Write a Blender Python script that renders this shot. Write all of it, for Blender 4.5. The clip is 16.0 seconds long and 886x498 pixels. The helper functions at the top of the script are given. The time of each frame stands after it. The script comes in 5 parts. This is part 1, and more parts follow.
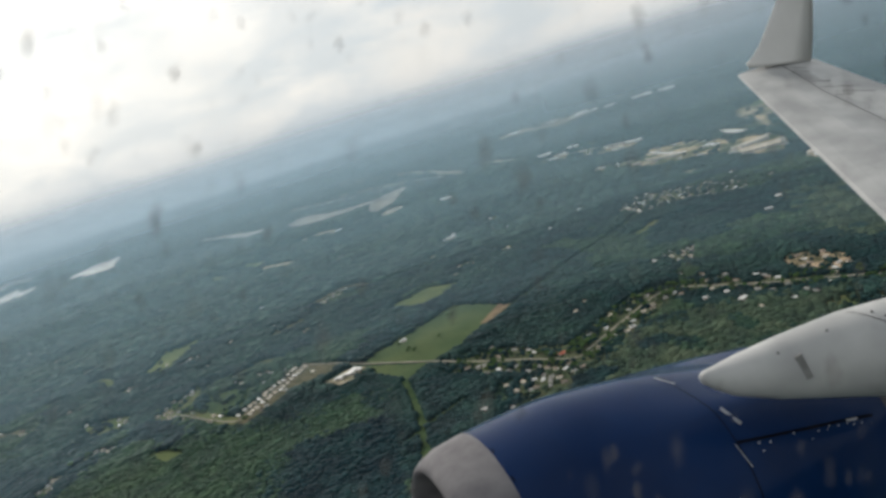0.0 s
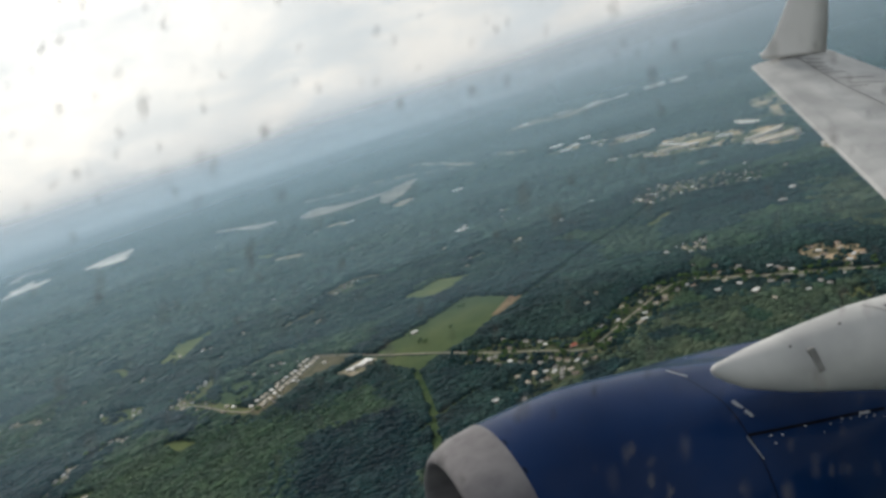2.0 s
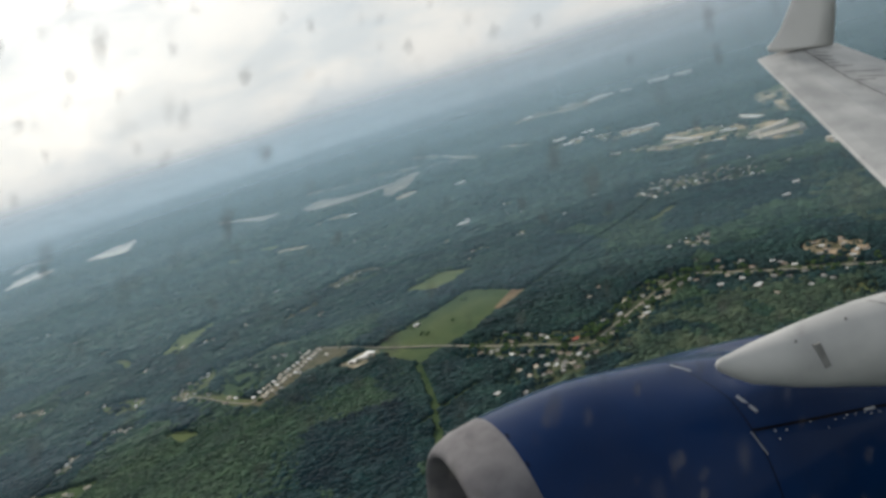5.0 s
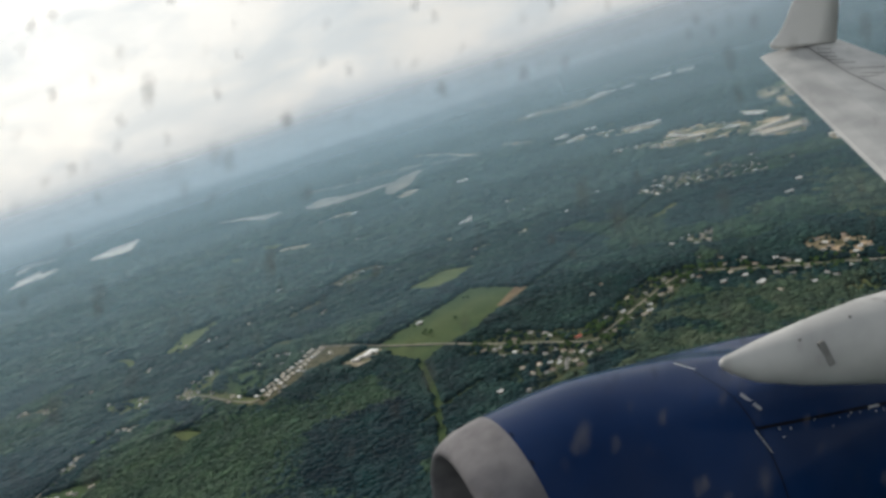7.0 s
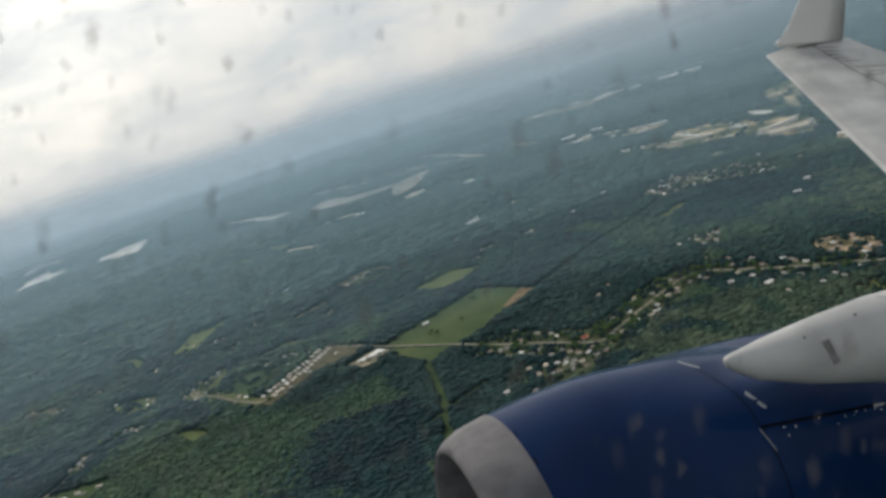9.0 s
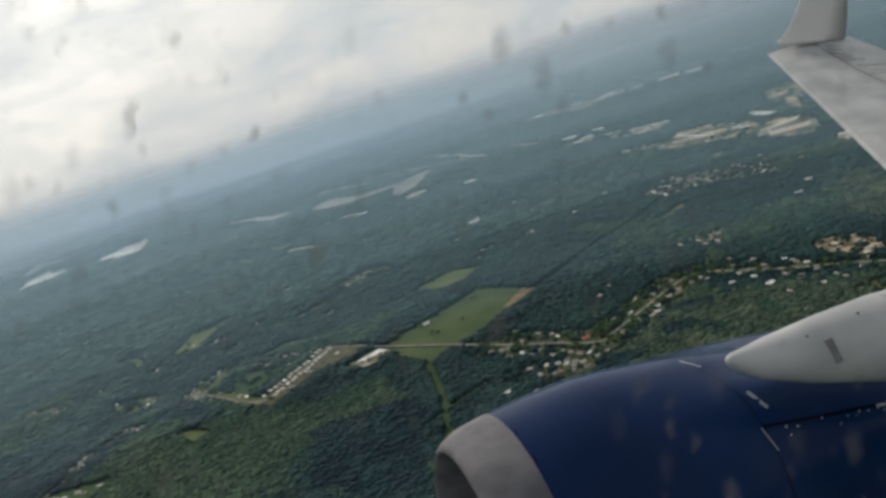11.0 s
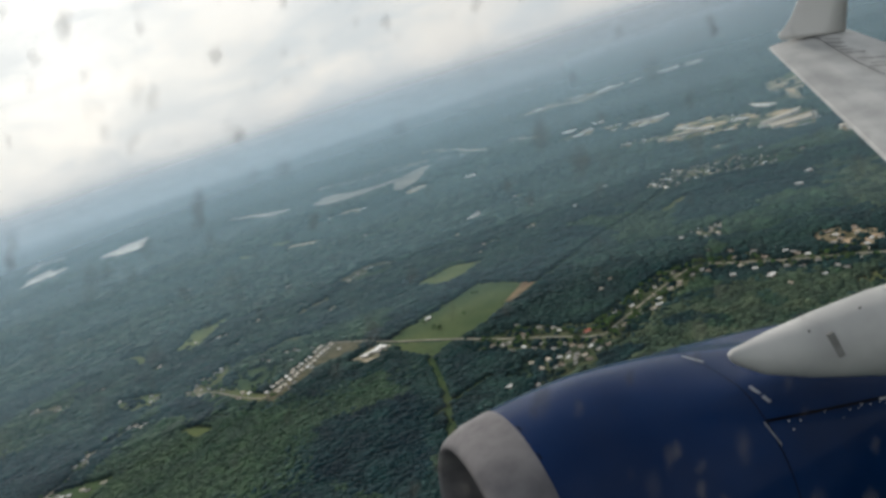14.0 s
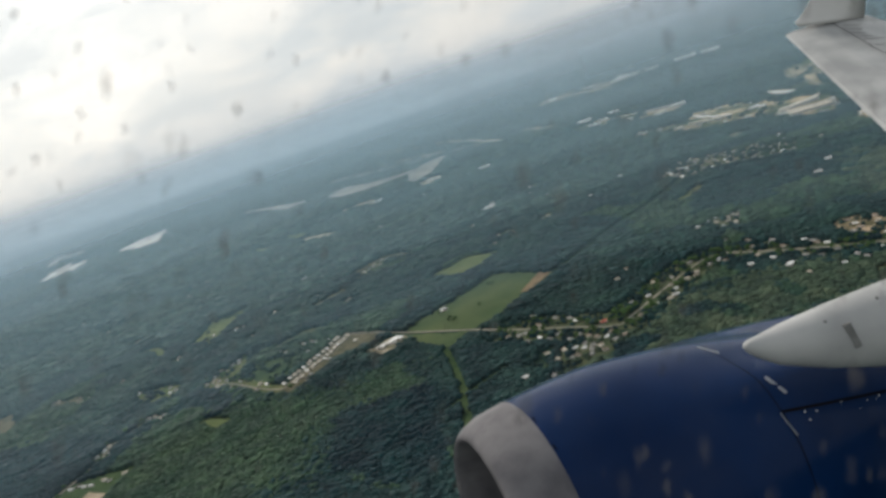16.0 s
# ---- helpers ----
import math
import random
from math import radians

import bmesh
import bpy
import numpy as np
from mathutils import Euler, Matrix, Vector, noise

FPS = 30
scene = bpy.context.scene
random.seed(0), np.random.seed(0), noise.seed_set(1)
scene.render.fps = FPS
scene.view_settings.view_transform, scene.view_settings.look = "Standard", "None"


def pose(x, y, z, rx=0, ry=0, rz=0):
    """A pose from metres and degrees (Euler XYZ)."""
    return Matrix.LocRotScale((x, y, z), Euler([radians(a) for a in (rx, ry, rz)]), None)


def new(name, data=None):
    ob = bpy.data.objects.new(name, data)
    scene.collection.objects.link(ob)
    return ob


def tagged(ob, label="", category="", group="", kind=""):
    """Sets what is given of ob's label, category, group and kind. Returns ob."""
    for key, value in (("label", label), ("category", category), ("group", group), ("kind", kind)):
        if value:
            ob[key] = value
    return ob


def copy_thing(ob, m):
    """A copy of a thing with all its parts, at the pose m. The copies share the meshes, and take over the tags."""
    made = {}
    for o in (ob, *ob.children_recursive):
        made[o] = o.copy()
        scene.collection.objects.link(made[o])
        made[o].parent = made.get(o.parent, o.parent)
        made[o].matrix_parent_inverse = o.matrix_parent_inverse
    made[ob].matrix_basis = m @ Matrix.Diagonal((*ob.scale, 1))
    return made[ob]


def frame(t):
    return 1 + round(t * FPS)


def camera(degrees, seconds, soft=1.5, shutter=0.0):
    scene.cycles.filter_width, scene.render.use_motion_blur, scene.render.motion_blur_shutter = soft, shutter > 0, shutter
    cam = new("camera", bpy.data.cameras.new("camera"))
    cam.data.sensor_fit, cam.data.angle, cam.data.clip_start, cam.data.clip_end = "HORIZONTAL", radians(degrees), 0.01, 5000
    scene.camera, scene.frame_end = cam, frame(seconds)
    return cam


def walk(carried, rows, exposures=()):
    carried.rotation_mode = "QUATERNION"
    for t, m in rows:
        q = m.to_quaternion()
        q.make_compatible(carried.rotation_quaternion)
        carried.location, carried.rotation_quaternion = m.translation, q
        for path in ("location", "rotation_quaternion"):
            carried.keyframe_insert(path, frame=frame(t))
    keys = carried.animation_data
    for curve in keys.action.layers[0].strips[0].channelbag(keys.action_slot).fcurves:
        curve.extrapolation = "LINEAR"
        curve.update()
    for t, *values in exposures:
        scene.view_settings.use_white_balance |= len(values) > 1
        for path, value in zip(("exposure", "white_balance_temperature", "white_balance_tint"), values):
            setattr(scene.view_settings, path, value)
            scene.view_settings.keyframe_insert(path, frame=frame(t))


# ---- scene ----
# the camera is held at a cabin window of a banking airliner, above wooded country
cam = camera(63.0, 16.0, soft=3.3)
ROWS = [
    (0, -273.976, -40.606, 276.496, 76.756, 17.174, -8.322),
    (0.5, -273.984, -40.626, 276.500, 76.748, 17.242, -8.177),
    (1, -274.003, -40.620, 276.501, 76.667, 16.946, -8.054),
    (1.5, -274.005, -40.638, 276.507, 76.696, 17.112, -8.007),
    (2, -273.986, -40.641, 276.520, 76.369, 17.399, -7.417),
    (2.5, -274.012, -40.612, 276.500, 76.012, 17.006, -7.231),
    (3, -274.004, -40.607, 276.505, 75.971, 17.017, -7.414),
    (3.5, -273.990, -40.612, 276.496, 76.113, 17.274, -7.237),
    (4, -273.990, -40.604, 276.509, 75.902, 17.121, -7.167),
    (6.5, -273.988, -40.602, 276.500, 75.914, 17.274, -6.991),
    (7, -273.995, -40.608, 276.521, 75.787, 17.385, -6.981),
    (7.5, -273.985, -40.618, 276.518, 75.873, 17.342, -6.831),
    (8, -274.000, -40.620, 276.500, 76.050, 17.381, -6.666),
    (8.5, -273.991, -40.627, 276.504, 76.031, 17.357, -6.580),
    (9, -273.981, -40.619, 276.499, 75.980, 17.531, -6.474),
    (11.5, -273.977, -40.586, 276.469, 76.032, 17.432, -6.352),
    (12, -273.977, -40.592, 276.480, 75.839, 17.756, -6.264),
    (12.5, -273.977, -40.596, 276.493, 75.715, 17.892, -6.253),
    (13, -273.975, -40.601, 276.488, 75.826, 17.894, -6.355),
    (13.5, -273.976, -40.587, 276.487, 75.643, 18.020, -6.249),
    (14, -273.982, -40.595, 276.499, 75.598, 17.952, -6.432),
    (14.5, -273.948, -40.614, 276.484, 75.899, 18.563, -6.189),
    (15, -273.957, -40.604, 276.496, 75.763, 18.459, -5.968),
    (15.5, -273.973, -40.608, 276.485, 75.716, 18.357, -5.630),
    (16, -273.973, -40.620, 276.514, 75.238, 18.617, -5.305),
]
walk(cam, [(t, pose(x, y, z, rx, ry, rz)) for t, x, y, z, rx, ry, rz in ROWS],
     exposures=[(0.0, 0.17), (4.0, 0.14), (6.5, 0.11), (8.0, 0.05), (9.0, -0.01), (11.5, -0.10), (12.5, -0.05), (14.0, 0.09), (16.0, 0.10)])

# ---- light ----
SUN_EL, SUN_AZ = 31.0, 28.0          # degrees above the horizon, degrees left of +y
SUN_DIR = Vector((-math.sin(radians(SUN_AZ)) * math.cos(radians(SUN_EL)),
                  math.cos(radians(SUN_AZ)) * math.cos(radians(SUN_EL)), math.sin(radians(SUN_EL))))
sun = new("sun", bpy.data.lights.new("sun", "SUN"))
sun.data.energy, sun.data.angle, sun.data.color = 3.2, radians(10.0), (1.0, 0.945, 0.86)
sun.matrix_world = SUN_DIR.to_track_quat("Z", "Y").to_matrix().to_4x4()


def build_sky():
    world = bpy.data.worlds.new("hazy_sky")
    scene.world = world
    world.use_nodes = True
    nt = world.node_tree
    nt.nodes.clear()
    N, L = nt.nodes.new, nt.links.new

    def math_node(op, a, b=None, clamp=False):
        n = N("ShaderNodeMath")
        n.operation, n.use_clamp = op, clamp
        for k, v in enumerate((a, b)):
            if v is None:
                continue
            if isinstance(v, (int, float)):
                n.inputs[k].default_value = v
            else:
                L(v, n.inputs[k])
        return n.outputs[0]

    coord = N("ShaderNodeTexCoord").outputs["Generated"]
    sep = N("ShaderNodeSeparateXYZ")
    L(coord, sep.inputs[0])
    up = sep.outputs["Z"]
    sky = N("ShaderNodeTexSky")
    sky.sky_type, sky.sun_disc = "NISHITA", False
    sky.sun_elevation, sky.sun_rotation = radians(SUN_EL), radians(-SUN_AZ)
    sky.dust_density = 3.0
    blue = N("ShaderNodeVectorMath")
    blue.operation = "SCALE"
    L(sky.outputs[0], blue.inputs[0])
    blue.inputs["Scale"].default_value = 0.1

    # cloud sheet: soft grey-blue billows, drawn out along the horizon
    stretch = N("ShaderNodeMapping")
    stretch.inputs["Scale"].default_value = (1.0, 1.0, 2.6)
    L(coord, stretch.inputs[0])
    big = N("ShaderNodeTexNoise")
    big.inputs["Scale"].default_value, big.inputs["Detail"].default_value = 5.5, 7.0
    big.inputs["Roughness"].default_value, big.inputs["Distortion"].default_value = 0.55, 0.4
    L(stretch.outputs[0], big.inputs["Vector"])
    billow = N("ShaderNodeValToRGB")
    billow.color_ramp.elements[0].position, billow.color_ramp.elements[1].position = 0.38, 0.60
    billow.color_ramp.elements[0].color = (0.585, 0.635, 0.660, 1)
    billow.color_ramp.elements[1].color = (0.735, 0.735, 0.708, 1)
    L(big.outputs["Fac"], billow.inputs[0])

    # the sun behind thin cloud brightens the sheet round it
    toward = N("ShaderNodeVectorMath")
    toward.operation = "DOT_PRODUCT"
    L(coord, toward.inputs[0])
    toward.inputs[1].default_value = tuple(SUN_DIR)
    glow_wide = math_node("POWER", math_node("MAXIMUM", toward.outputs["Value"], 0.0), 11.0)
    patch = N("ShaderNodeMapRange")
    patch.inputs["From Min"].default_value, patch.inputs["From Max"].default_value = 0.35, 0.6
    patch.inputs["To Min"].default_value, patch.inputs["To Max"].default_value = 0.5, 1.25
    L(big.outputs["Fac"], patch.inputs["Value"])
    glow = math_node("MULTIPLY", glow_wide, patch.outputs[0])
    lit = N("ShaderNodeMix")
    lit.data_type, lit.blend_type = "RGBA", "ADD"
    lit.inputs["Factor"].default_value = 1.0
    L(billow.outputs[0], lit.inputs["A"])
    warm = N("ShaderNodeVectorMath")
    warm.operation = "SCALE"
    warm.inputs[0].default_value = (0.72, 0.70, 0.64)
    L(glow, warm.inputs["Scale"])
    L(warm.outputs[0], lit.inputs["B"])

    # thin the sheet overhead and behind, where blue comes through
    cover = N("ShaderNodeMapRange")
    cover.inputs["From Min"].default_value, cover.inputs["From Max"].default_value = 0.25, 0.9
    cover.inputs["To Min"].default_value, cover.inputs["To Max"].default_value = 0.95, 0.55
    L(up, cover.inputs["Value"])
    clouds = N("ShaderNodeMix")
    clouds.data_type = "RGBA"
    L(cover.outputs[0], clouds.inputs["Factor"])
    L(blue.outputs[0], clouds.inputs["A"])
    L(lit.outputs["Result"], clouds.inputs["B"])

    # blue-grey murk at and under the horizon
    murk = N("ShaderNodeMapRange")
    murk.interpolation_type = "SMOOTHSTEP"
    murk.inputs["From Min"].default_value, murk.inputs["From Max"].default_value = -0.06, 0.038
    murk.inputs["To Min"].default_value, murk.inputs["To Max"].default_value = 1.0, 0.0
    L(up, murk.inputs["Value"])
    final = N("ShaderNodeMix")
    final.data_type = "RGBA"
    L(murk.outputs[0], final.inputs["Factor"])
    L(clouds.outputs["Result"], final.inputs["A"])
    final.inputs["B"].default_value = (0.400, 0.446, 0.482, 1)
    back = N("ShaderNodeBackground")
    L(final.outputs["Result"], back.inputs["Color"])
    out = N("ShaderNodeOutputWorld")
    L(back.outputs[0], out.inputs["Surface"])


build_sky()


# ---- materials ----
def material(name, dark, light, scale, rough=0.9, fine=None, bump=0.0, island=0.0, per_object=0.0, metal=0.0, spec=0.3,
             detail=5.0, lo=0.35, hi=0.65, coat=0.0, patch=0.0):
    """Two colours mixed by a noise of that size (per metre), a finer grain over it, and relief."""
    mat = bpy.data.materials.new(name)
    mat.use_nodes = True
    nt = mat.node_tree
    N, L = nt.nodes.new, nt.links.new
    bsdf = nt.nodes["Principled BSDF"]
    place = N("ShaderNodeNewGeometry")
    if per_object:
        coord = N("ShaderNodeTexCoord").outputs["Object"]
    else:
        coord = place.outputs["Position"]
    a = N("ShaderNodeTexNoise")
    a.inputs["Scale"].default_value, a.inputs["Detail"].default_value = scale, detail
    L(coord, a.inputs["Vector"])
    ramp = N("ShaderNodeMapRange")
    ramp.inputs["From Min"].default_value, ramp.inputs["From Max"].default_value = lo, hi
    L(a.outputs["Fac"], ramp.inputs["Value"])
    mix = N("ShaderNodeMix")
    mix.data_type = "RGBA"
    mix.inputs["A"].default_value, mix.inputs["B"].default_value = (*dark, 1), (*light, 1)
    L(ramp.outputs[0], mix.inputs["Factor"])
    colour = mix.outputs["Result"]

    def vary(colour, value, amount):
        spread = N("ShaderNodeMapRange")
        spread.inputs["To Min"].default_value, spread.inputs["To Max"].default_value = 1 - amount, 1 + amount
        L(value, spread.inputs["Value"])
        hsv = N("ShaderNodeHueSaturation")
        L(colour, hsv.inputs["Color"])
        L(spread.outputs[0], hsv.inputs["Value"])
        return hsv.outputs["Color"]

    if fine:
        b = N("ShaderNodeTexNoise")
        b.inputs["Scale"].default_value, b.inputs["Detail"].default_value = fine, 4.0
        L(coord, b.inputs["Vector"])
        colour = vary(colour, b.outputs["Fac"], 0.35)
        if bump:
            relief = N("ShaderNodeBump")
            relief.inputs["Strength"].default_value, relief.inputs["Distance"].default_value = bump, 0.5 / fine
            L(b.outputs["Fac"], relief.inputs["Height"])
            L(relief.outputs[0], bsdf.inputs["Normal"])
    if patch:
        # stands of other species: patches a few crowns wide, some more olive, some darker
        c = N("ShaderNodeTexNoise")
        c.inputs["Scale"].default_value, c.inputs["Detail"].default_value = 0.035, 4.0
        L(coord, c.inputs["Vector"])
        turn = N("ShaderNodeMapRange")
        turn.inputs["From Min"].default_value, turn.inputs["From Max"].default_value = 0.3, 0.7
        turn.inputs["To Min"].default_value, turn.inputs["To Max"].default_value = 0.525, 0.465
        L(c.outputs["Fac"], turn.inputs["Value"])
        hue = N("ShaderNodeHueSaturation")
        L(colour, hue.inputs["Color"])
        L(turn.outputs[0], hue.inputs["Hue"])
        colour = vary(hue.outputs["Color"], c.outputs["Fac"], patch)
    if island:
        colour = vary(colour, place.outputs["Random Per Island"], island)
    if per_object:
        colour = vary(colour, N("ShaderNodeObjectInfo").outputs["Random"], per_object)
    L(colour, bsdf.inputs["Base Color"])
    bsdf.inputs["Roughness"].default_value, bsdf.inputs["Metallic"].default_value = rough, metal
    bsdf.inputs["Specular IOR Level"].default_value = spec
    bsdf.inputs["Coat Weight"].default_value = coat
    return mat


FOREST_FLOOR = material("forest_floor", (0.012, 0.030, 0.022), (0.028, 0.050, 0.030), 0.012, 1.0, 0.25, 0.3, spec=0.05)
LEAVES = material("leaf_canopy", (0.007, 0.026, 0.029), (0.016, 0.042, 0.037), 0.0085, 0.9, 0.4, 0.15, island=0.16, patch=0.55, spec=0.1, lo=0.42, hi=0.60)
LEAVES_LIGHT = material("light_leaf_canopy", (0.014, 0.040, 0.026), (0.034, 0.064, 0.037), 0.011, 0.9, 0.4, 0.15, island=0.16, patch=0.55, spec=0.1)
LEAVES_OLIVE = material("olive_canopy", (0.024, 0.046, 0.030), (0.056, 0.080, 0.046), 0.02, 0.9, 0.4, 0.15, island=0.2, patch=0.55, spec=0.1)
# pine green, also darkened to stand for shade and vignetting
LEAVES_PINE_SHADED = material("pine_and_shade_canopy", (0.003, 0.016, 0.022), (0.007, 0.026, 0.031), 0.0085, 0.9, 0.4, 0.15, island=0.16, patch=0.55, spec=0.1)
# far crowns: bluish haze tint is mixed into the leaf colour
LEAVES_FAR_HAZED = material("far_hazed_canopy", (0.015, 0.041, 0.038), (0.031, 0.062, 0.046), 0.004, 0.9, 0.2, 0.3, island=0.3, patch=0.45, spec=0.1)
LEAVES_TREE = material("tree_leaves", (0.030, 0.062, 0.018), (0.062, 0.105, 0.028), 0.4, 0.9, 1.5, 0.5, island=0.2, per_object=0.3, spec=0.1)
BARK = material("bark", (0.06, 0.045, 0.035), (0.12, 0.095, 0.075), 2.0, 0.95, 8.0, 0.5, spec=0.1)
CROP = material("crop_green", (0.048, 0.076, 0.034), (0.074, 0.098, 0.043), 0.02, 1.0, 0.35, 0.2, spec=0.05)
CROP_PALE = material("crop_pale", (0.074, 0.100, 0.038), (0.105, 0.125, 0.050), 0.03, 1.0, 0.4, 0.2, spec=0.05)
CROP_YELLOW = material("crop_yellow", (0.064, 0.092, 0.018), (0.094, 0.118, 0.025), 0.03, 1.0, 0.5, 0.2, spec=0.05)
CROP_DARK = material("dark_crop", (0.030, 0.056, 0.026), (0.052, 0.080, 0.032), 0.03, 1.0, 0.4, 0.2, spec=0.05)
DRY_GRASS = material("dry_lots", (0.115, 0.105, 0.06), (0.20, 0.175, 0.11), 0.06, 1.0, 0.5, 0.2, spec=0.05)
DULL = material("stubble", (0.060, 0.064, 0.038), (0.125, 0.108, 0.068), 0.09, 1.0, 0.4, 0.2, spec=0.05)
GARDEN = material("garden_ground", (0.032, 0.052, 0.024), (0.095, 0.102, 0.056), 0.09, 1.0, 0.5, 0.2, spec=0.05)
WORKS_LAND = material("works_land", (0.060, 0.078, 0.040), (0.43, 0.34, 0.22), 0.022, 1.0, 0.5, 0.2, spec=0.05, lo=0.44, hi=0.60)
RIDE = material("grassy_ride", (0.026, 0.050, 0.020), (0.054, 0.078, 0.030), 0.05, 1.0, 0.4, 0.2, spec=0.05)
GRASS = material("mown_grass", (0.075, 0.100, 0.040), (0.140, 0.150, 0.065), 0.05, 1.0, 0.5, 0.2, spec=0.05)
SCRUB = material("scrub", (0.060, 0.090, 0.030), (0.120, 0.120, 0.055), 0.04, 1.0, 0.4, 0.3, spec=0.05)
SOIL = material("bare_soil", (0.085, 0.080, 0.045), (0.36, 0.27, 0.18), 0.09, 1.0, 0.6, 0.3, spec=0.05, lo=0.45, hi=0.62)
SOIL_BROWN = material("brown_field", (0.14, 0.10, 0.065), (0.20, 0.15, 0.09), 0.05, 1.0, 0.4, 0.2, spec=0.05)
SAND = material("sand", (0.36, 0.30, 0.22), (0.50, 0.43, 0.33), 0.03, 1.0, 0.4, 0.2, spec=0.05)
GRAVEL = material("gravel_yard", (0.09, 0.095, 0.055), (0.32, 0.275, 0.205), 0.07, 1.0, 0.5, 0.2, spec=0.05, lo=0.38, hi=0.60)
ROAD_PALE = material("worn_asphalt", (0.19, 0.17, 0.14), (0.29, 0.26, 0.21), 0.06, 0.95, 0.8, 0.1, spec=0.1)
ROAD_DIRT = material("dirt_track", (0.26, 0.21, 0.15), (0.36, 0.30, 0.22), 0.06, 1.0, 0.8, 0.2, spec=0.05)
WATER = material("muddy_water", (0.09, 0.088, 0.076), (0.19, 0.172, 0.142), 0.014, 0.55, 0.25, 0.03, spec=0.12)
WALL_PAINT = material("house_paint", (0.52, 0.48, 0.42), (0.66, 0.62, 0.56), 0.3, 0.8, 2.0, 0.1, per_object=0.2)
WALL_DULL = material("weathered_siding", (0.20, 0.185, 0.165), (0.34, 0.32, 0.29), 0.3, 0.85, 2.0, 0.1, per_object=0.2)
ROOF_GREY = material("grey_shingle", (0.20, 0.19, 0.18), (0.32, 0.31, 0.29), 0.4, 0.85, 3.0, 0.3, per_object=0.3)
ROOF_BROWN = material("brown_shingle", (0.19, 0.145, 0.11), (0.30, 0.24, 0.19), 0.4, 0.85, 3.0, 0.3, per_object=0.3)
ROOF_TAN = material("tan_shingle", (0.42, 0.36, 0.28), (0.58, 0.51, 0.41), 0.4, 0.85, 3.0, 0.3, per_object=0.15)
ROOF_WHITE = material("white_metal_roof", (0.66, 0.65, 0.62), (0.82, 0.81, 0.78), 0.15, 0.5, 1.5, 0.1, per_object=0.1)
ROOF_CLAY = material("clay_metal_roof", (0.30, 0.21, 0.16), (0.42, 0.31, 0.24), 0.2, 0.8, 2.0, 0.1, per_object=0.1)
ROOF_RED = material("red_roof", (0.36, 0.09, 0.06), (0.48, 0.14, 0.09), 0.4, 0.8, 3.0, 0.2)
ROOF_CREAM = material("cream_flat_roof", (0.56, 0.50, 0.41), (0.74, 0.68, 0.57), 0.04, 0.8, 0.6, 0.1, spec=0.2)
DARK_GLASS = material("window_glass", (0.03, 0.04, 0.05), (0.05, 0.06, 0.07), 1.0, 0.1, spec=0.5)
DOOR_PAINT = material("door_paint", (0.16, 0.10, 0.07), (0.22, 0.14, 0.10), 1.0, 0.6, 4.0, 0.1)


def haze_material(name, thickness, lift, uneven=1.0, pale=0.0):
    """Sheet imitating haze: passes light, scatters some; thickest above the treetops, thinning upwards."""
    mat = bpy.data.materials.new(name)
    mat.use_nodes = True
    nt = mat.node_tree
    nt.nodes.clear()
    N, L = nt.nodes.new, nt.links.new
    place, sep = N("ShaderNodeNewGeometry"), N("ShaderNodeSeparateXYZ")
    L(place.outputs["Position"], sep.inputs[0])
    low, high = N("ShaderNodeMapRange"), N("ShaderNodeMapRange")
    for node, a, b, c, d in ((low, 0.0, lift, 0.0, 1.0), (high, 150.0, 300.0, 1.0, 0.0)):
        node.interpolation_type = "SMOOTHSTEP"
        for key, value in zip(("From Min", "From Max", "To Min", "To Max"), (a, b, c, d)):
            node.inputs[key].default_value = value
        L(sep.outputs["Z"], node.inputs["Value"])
    both, full = N("ShaderNodeMath"), N("ShaderNodeMath")
    both.operation = full.operation = "MULTIPLY"
    L(low.outputs[0], both.inputs[0])
    L(high.outputs[0], both.inputs[1])
    L(both.outputs[0], full.inputs[0])
    # haze made thinner westwards and thicker eastwards, to even out the brightness
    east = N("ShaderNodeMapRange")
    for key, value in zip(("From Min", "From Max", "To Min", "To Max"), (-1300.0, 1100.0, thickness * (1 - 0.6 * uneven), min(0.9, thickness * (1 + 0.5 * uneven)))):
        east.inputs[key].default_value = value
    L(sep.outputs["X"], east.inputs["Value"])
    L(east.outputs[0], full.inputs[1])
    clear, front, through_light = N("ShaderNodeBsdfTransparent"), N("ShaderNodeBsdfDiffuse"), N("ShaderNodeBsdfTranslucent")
    # bluish haze tint is put into the sheet, redder towards the east
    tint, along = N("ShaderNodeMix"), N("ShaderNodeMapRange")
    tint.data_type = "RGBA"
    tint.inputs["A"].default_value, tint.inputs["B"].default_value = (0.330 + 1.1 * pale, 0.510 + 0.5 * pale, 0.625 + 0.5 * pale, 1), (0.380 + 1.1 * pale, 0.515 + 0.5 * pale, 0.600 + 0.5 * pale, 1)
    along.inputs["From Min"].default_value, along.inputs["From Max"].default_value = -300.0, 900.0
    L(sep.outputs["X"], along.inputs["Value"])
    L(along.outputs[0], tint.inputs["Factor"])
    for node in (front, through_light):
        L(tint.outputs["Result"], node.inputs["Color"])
    scatter, mix, out = N("ShaderNodeMixShader"), N("ShaderNodeMixShader"), N("ShaderNodeOutputMaterial")
    scatter.inputs[0].default_value = 0.5
    L(front.outputs[0], scatter.inputs[1])
    L(through_light.outputs[0], scatter.inputs[2])
    L(full.outputs[0], mix.inputs[0])
    L(clear.outputs[0], mix.inputs[1])
    L(scatter.outputs[0], mix.inputs[2])
    L(mix.outputs[0], out.inputs["Surface"])
    return mat


# ---- builders ----
rng = np.random.default_rng(11)


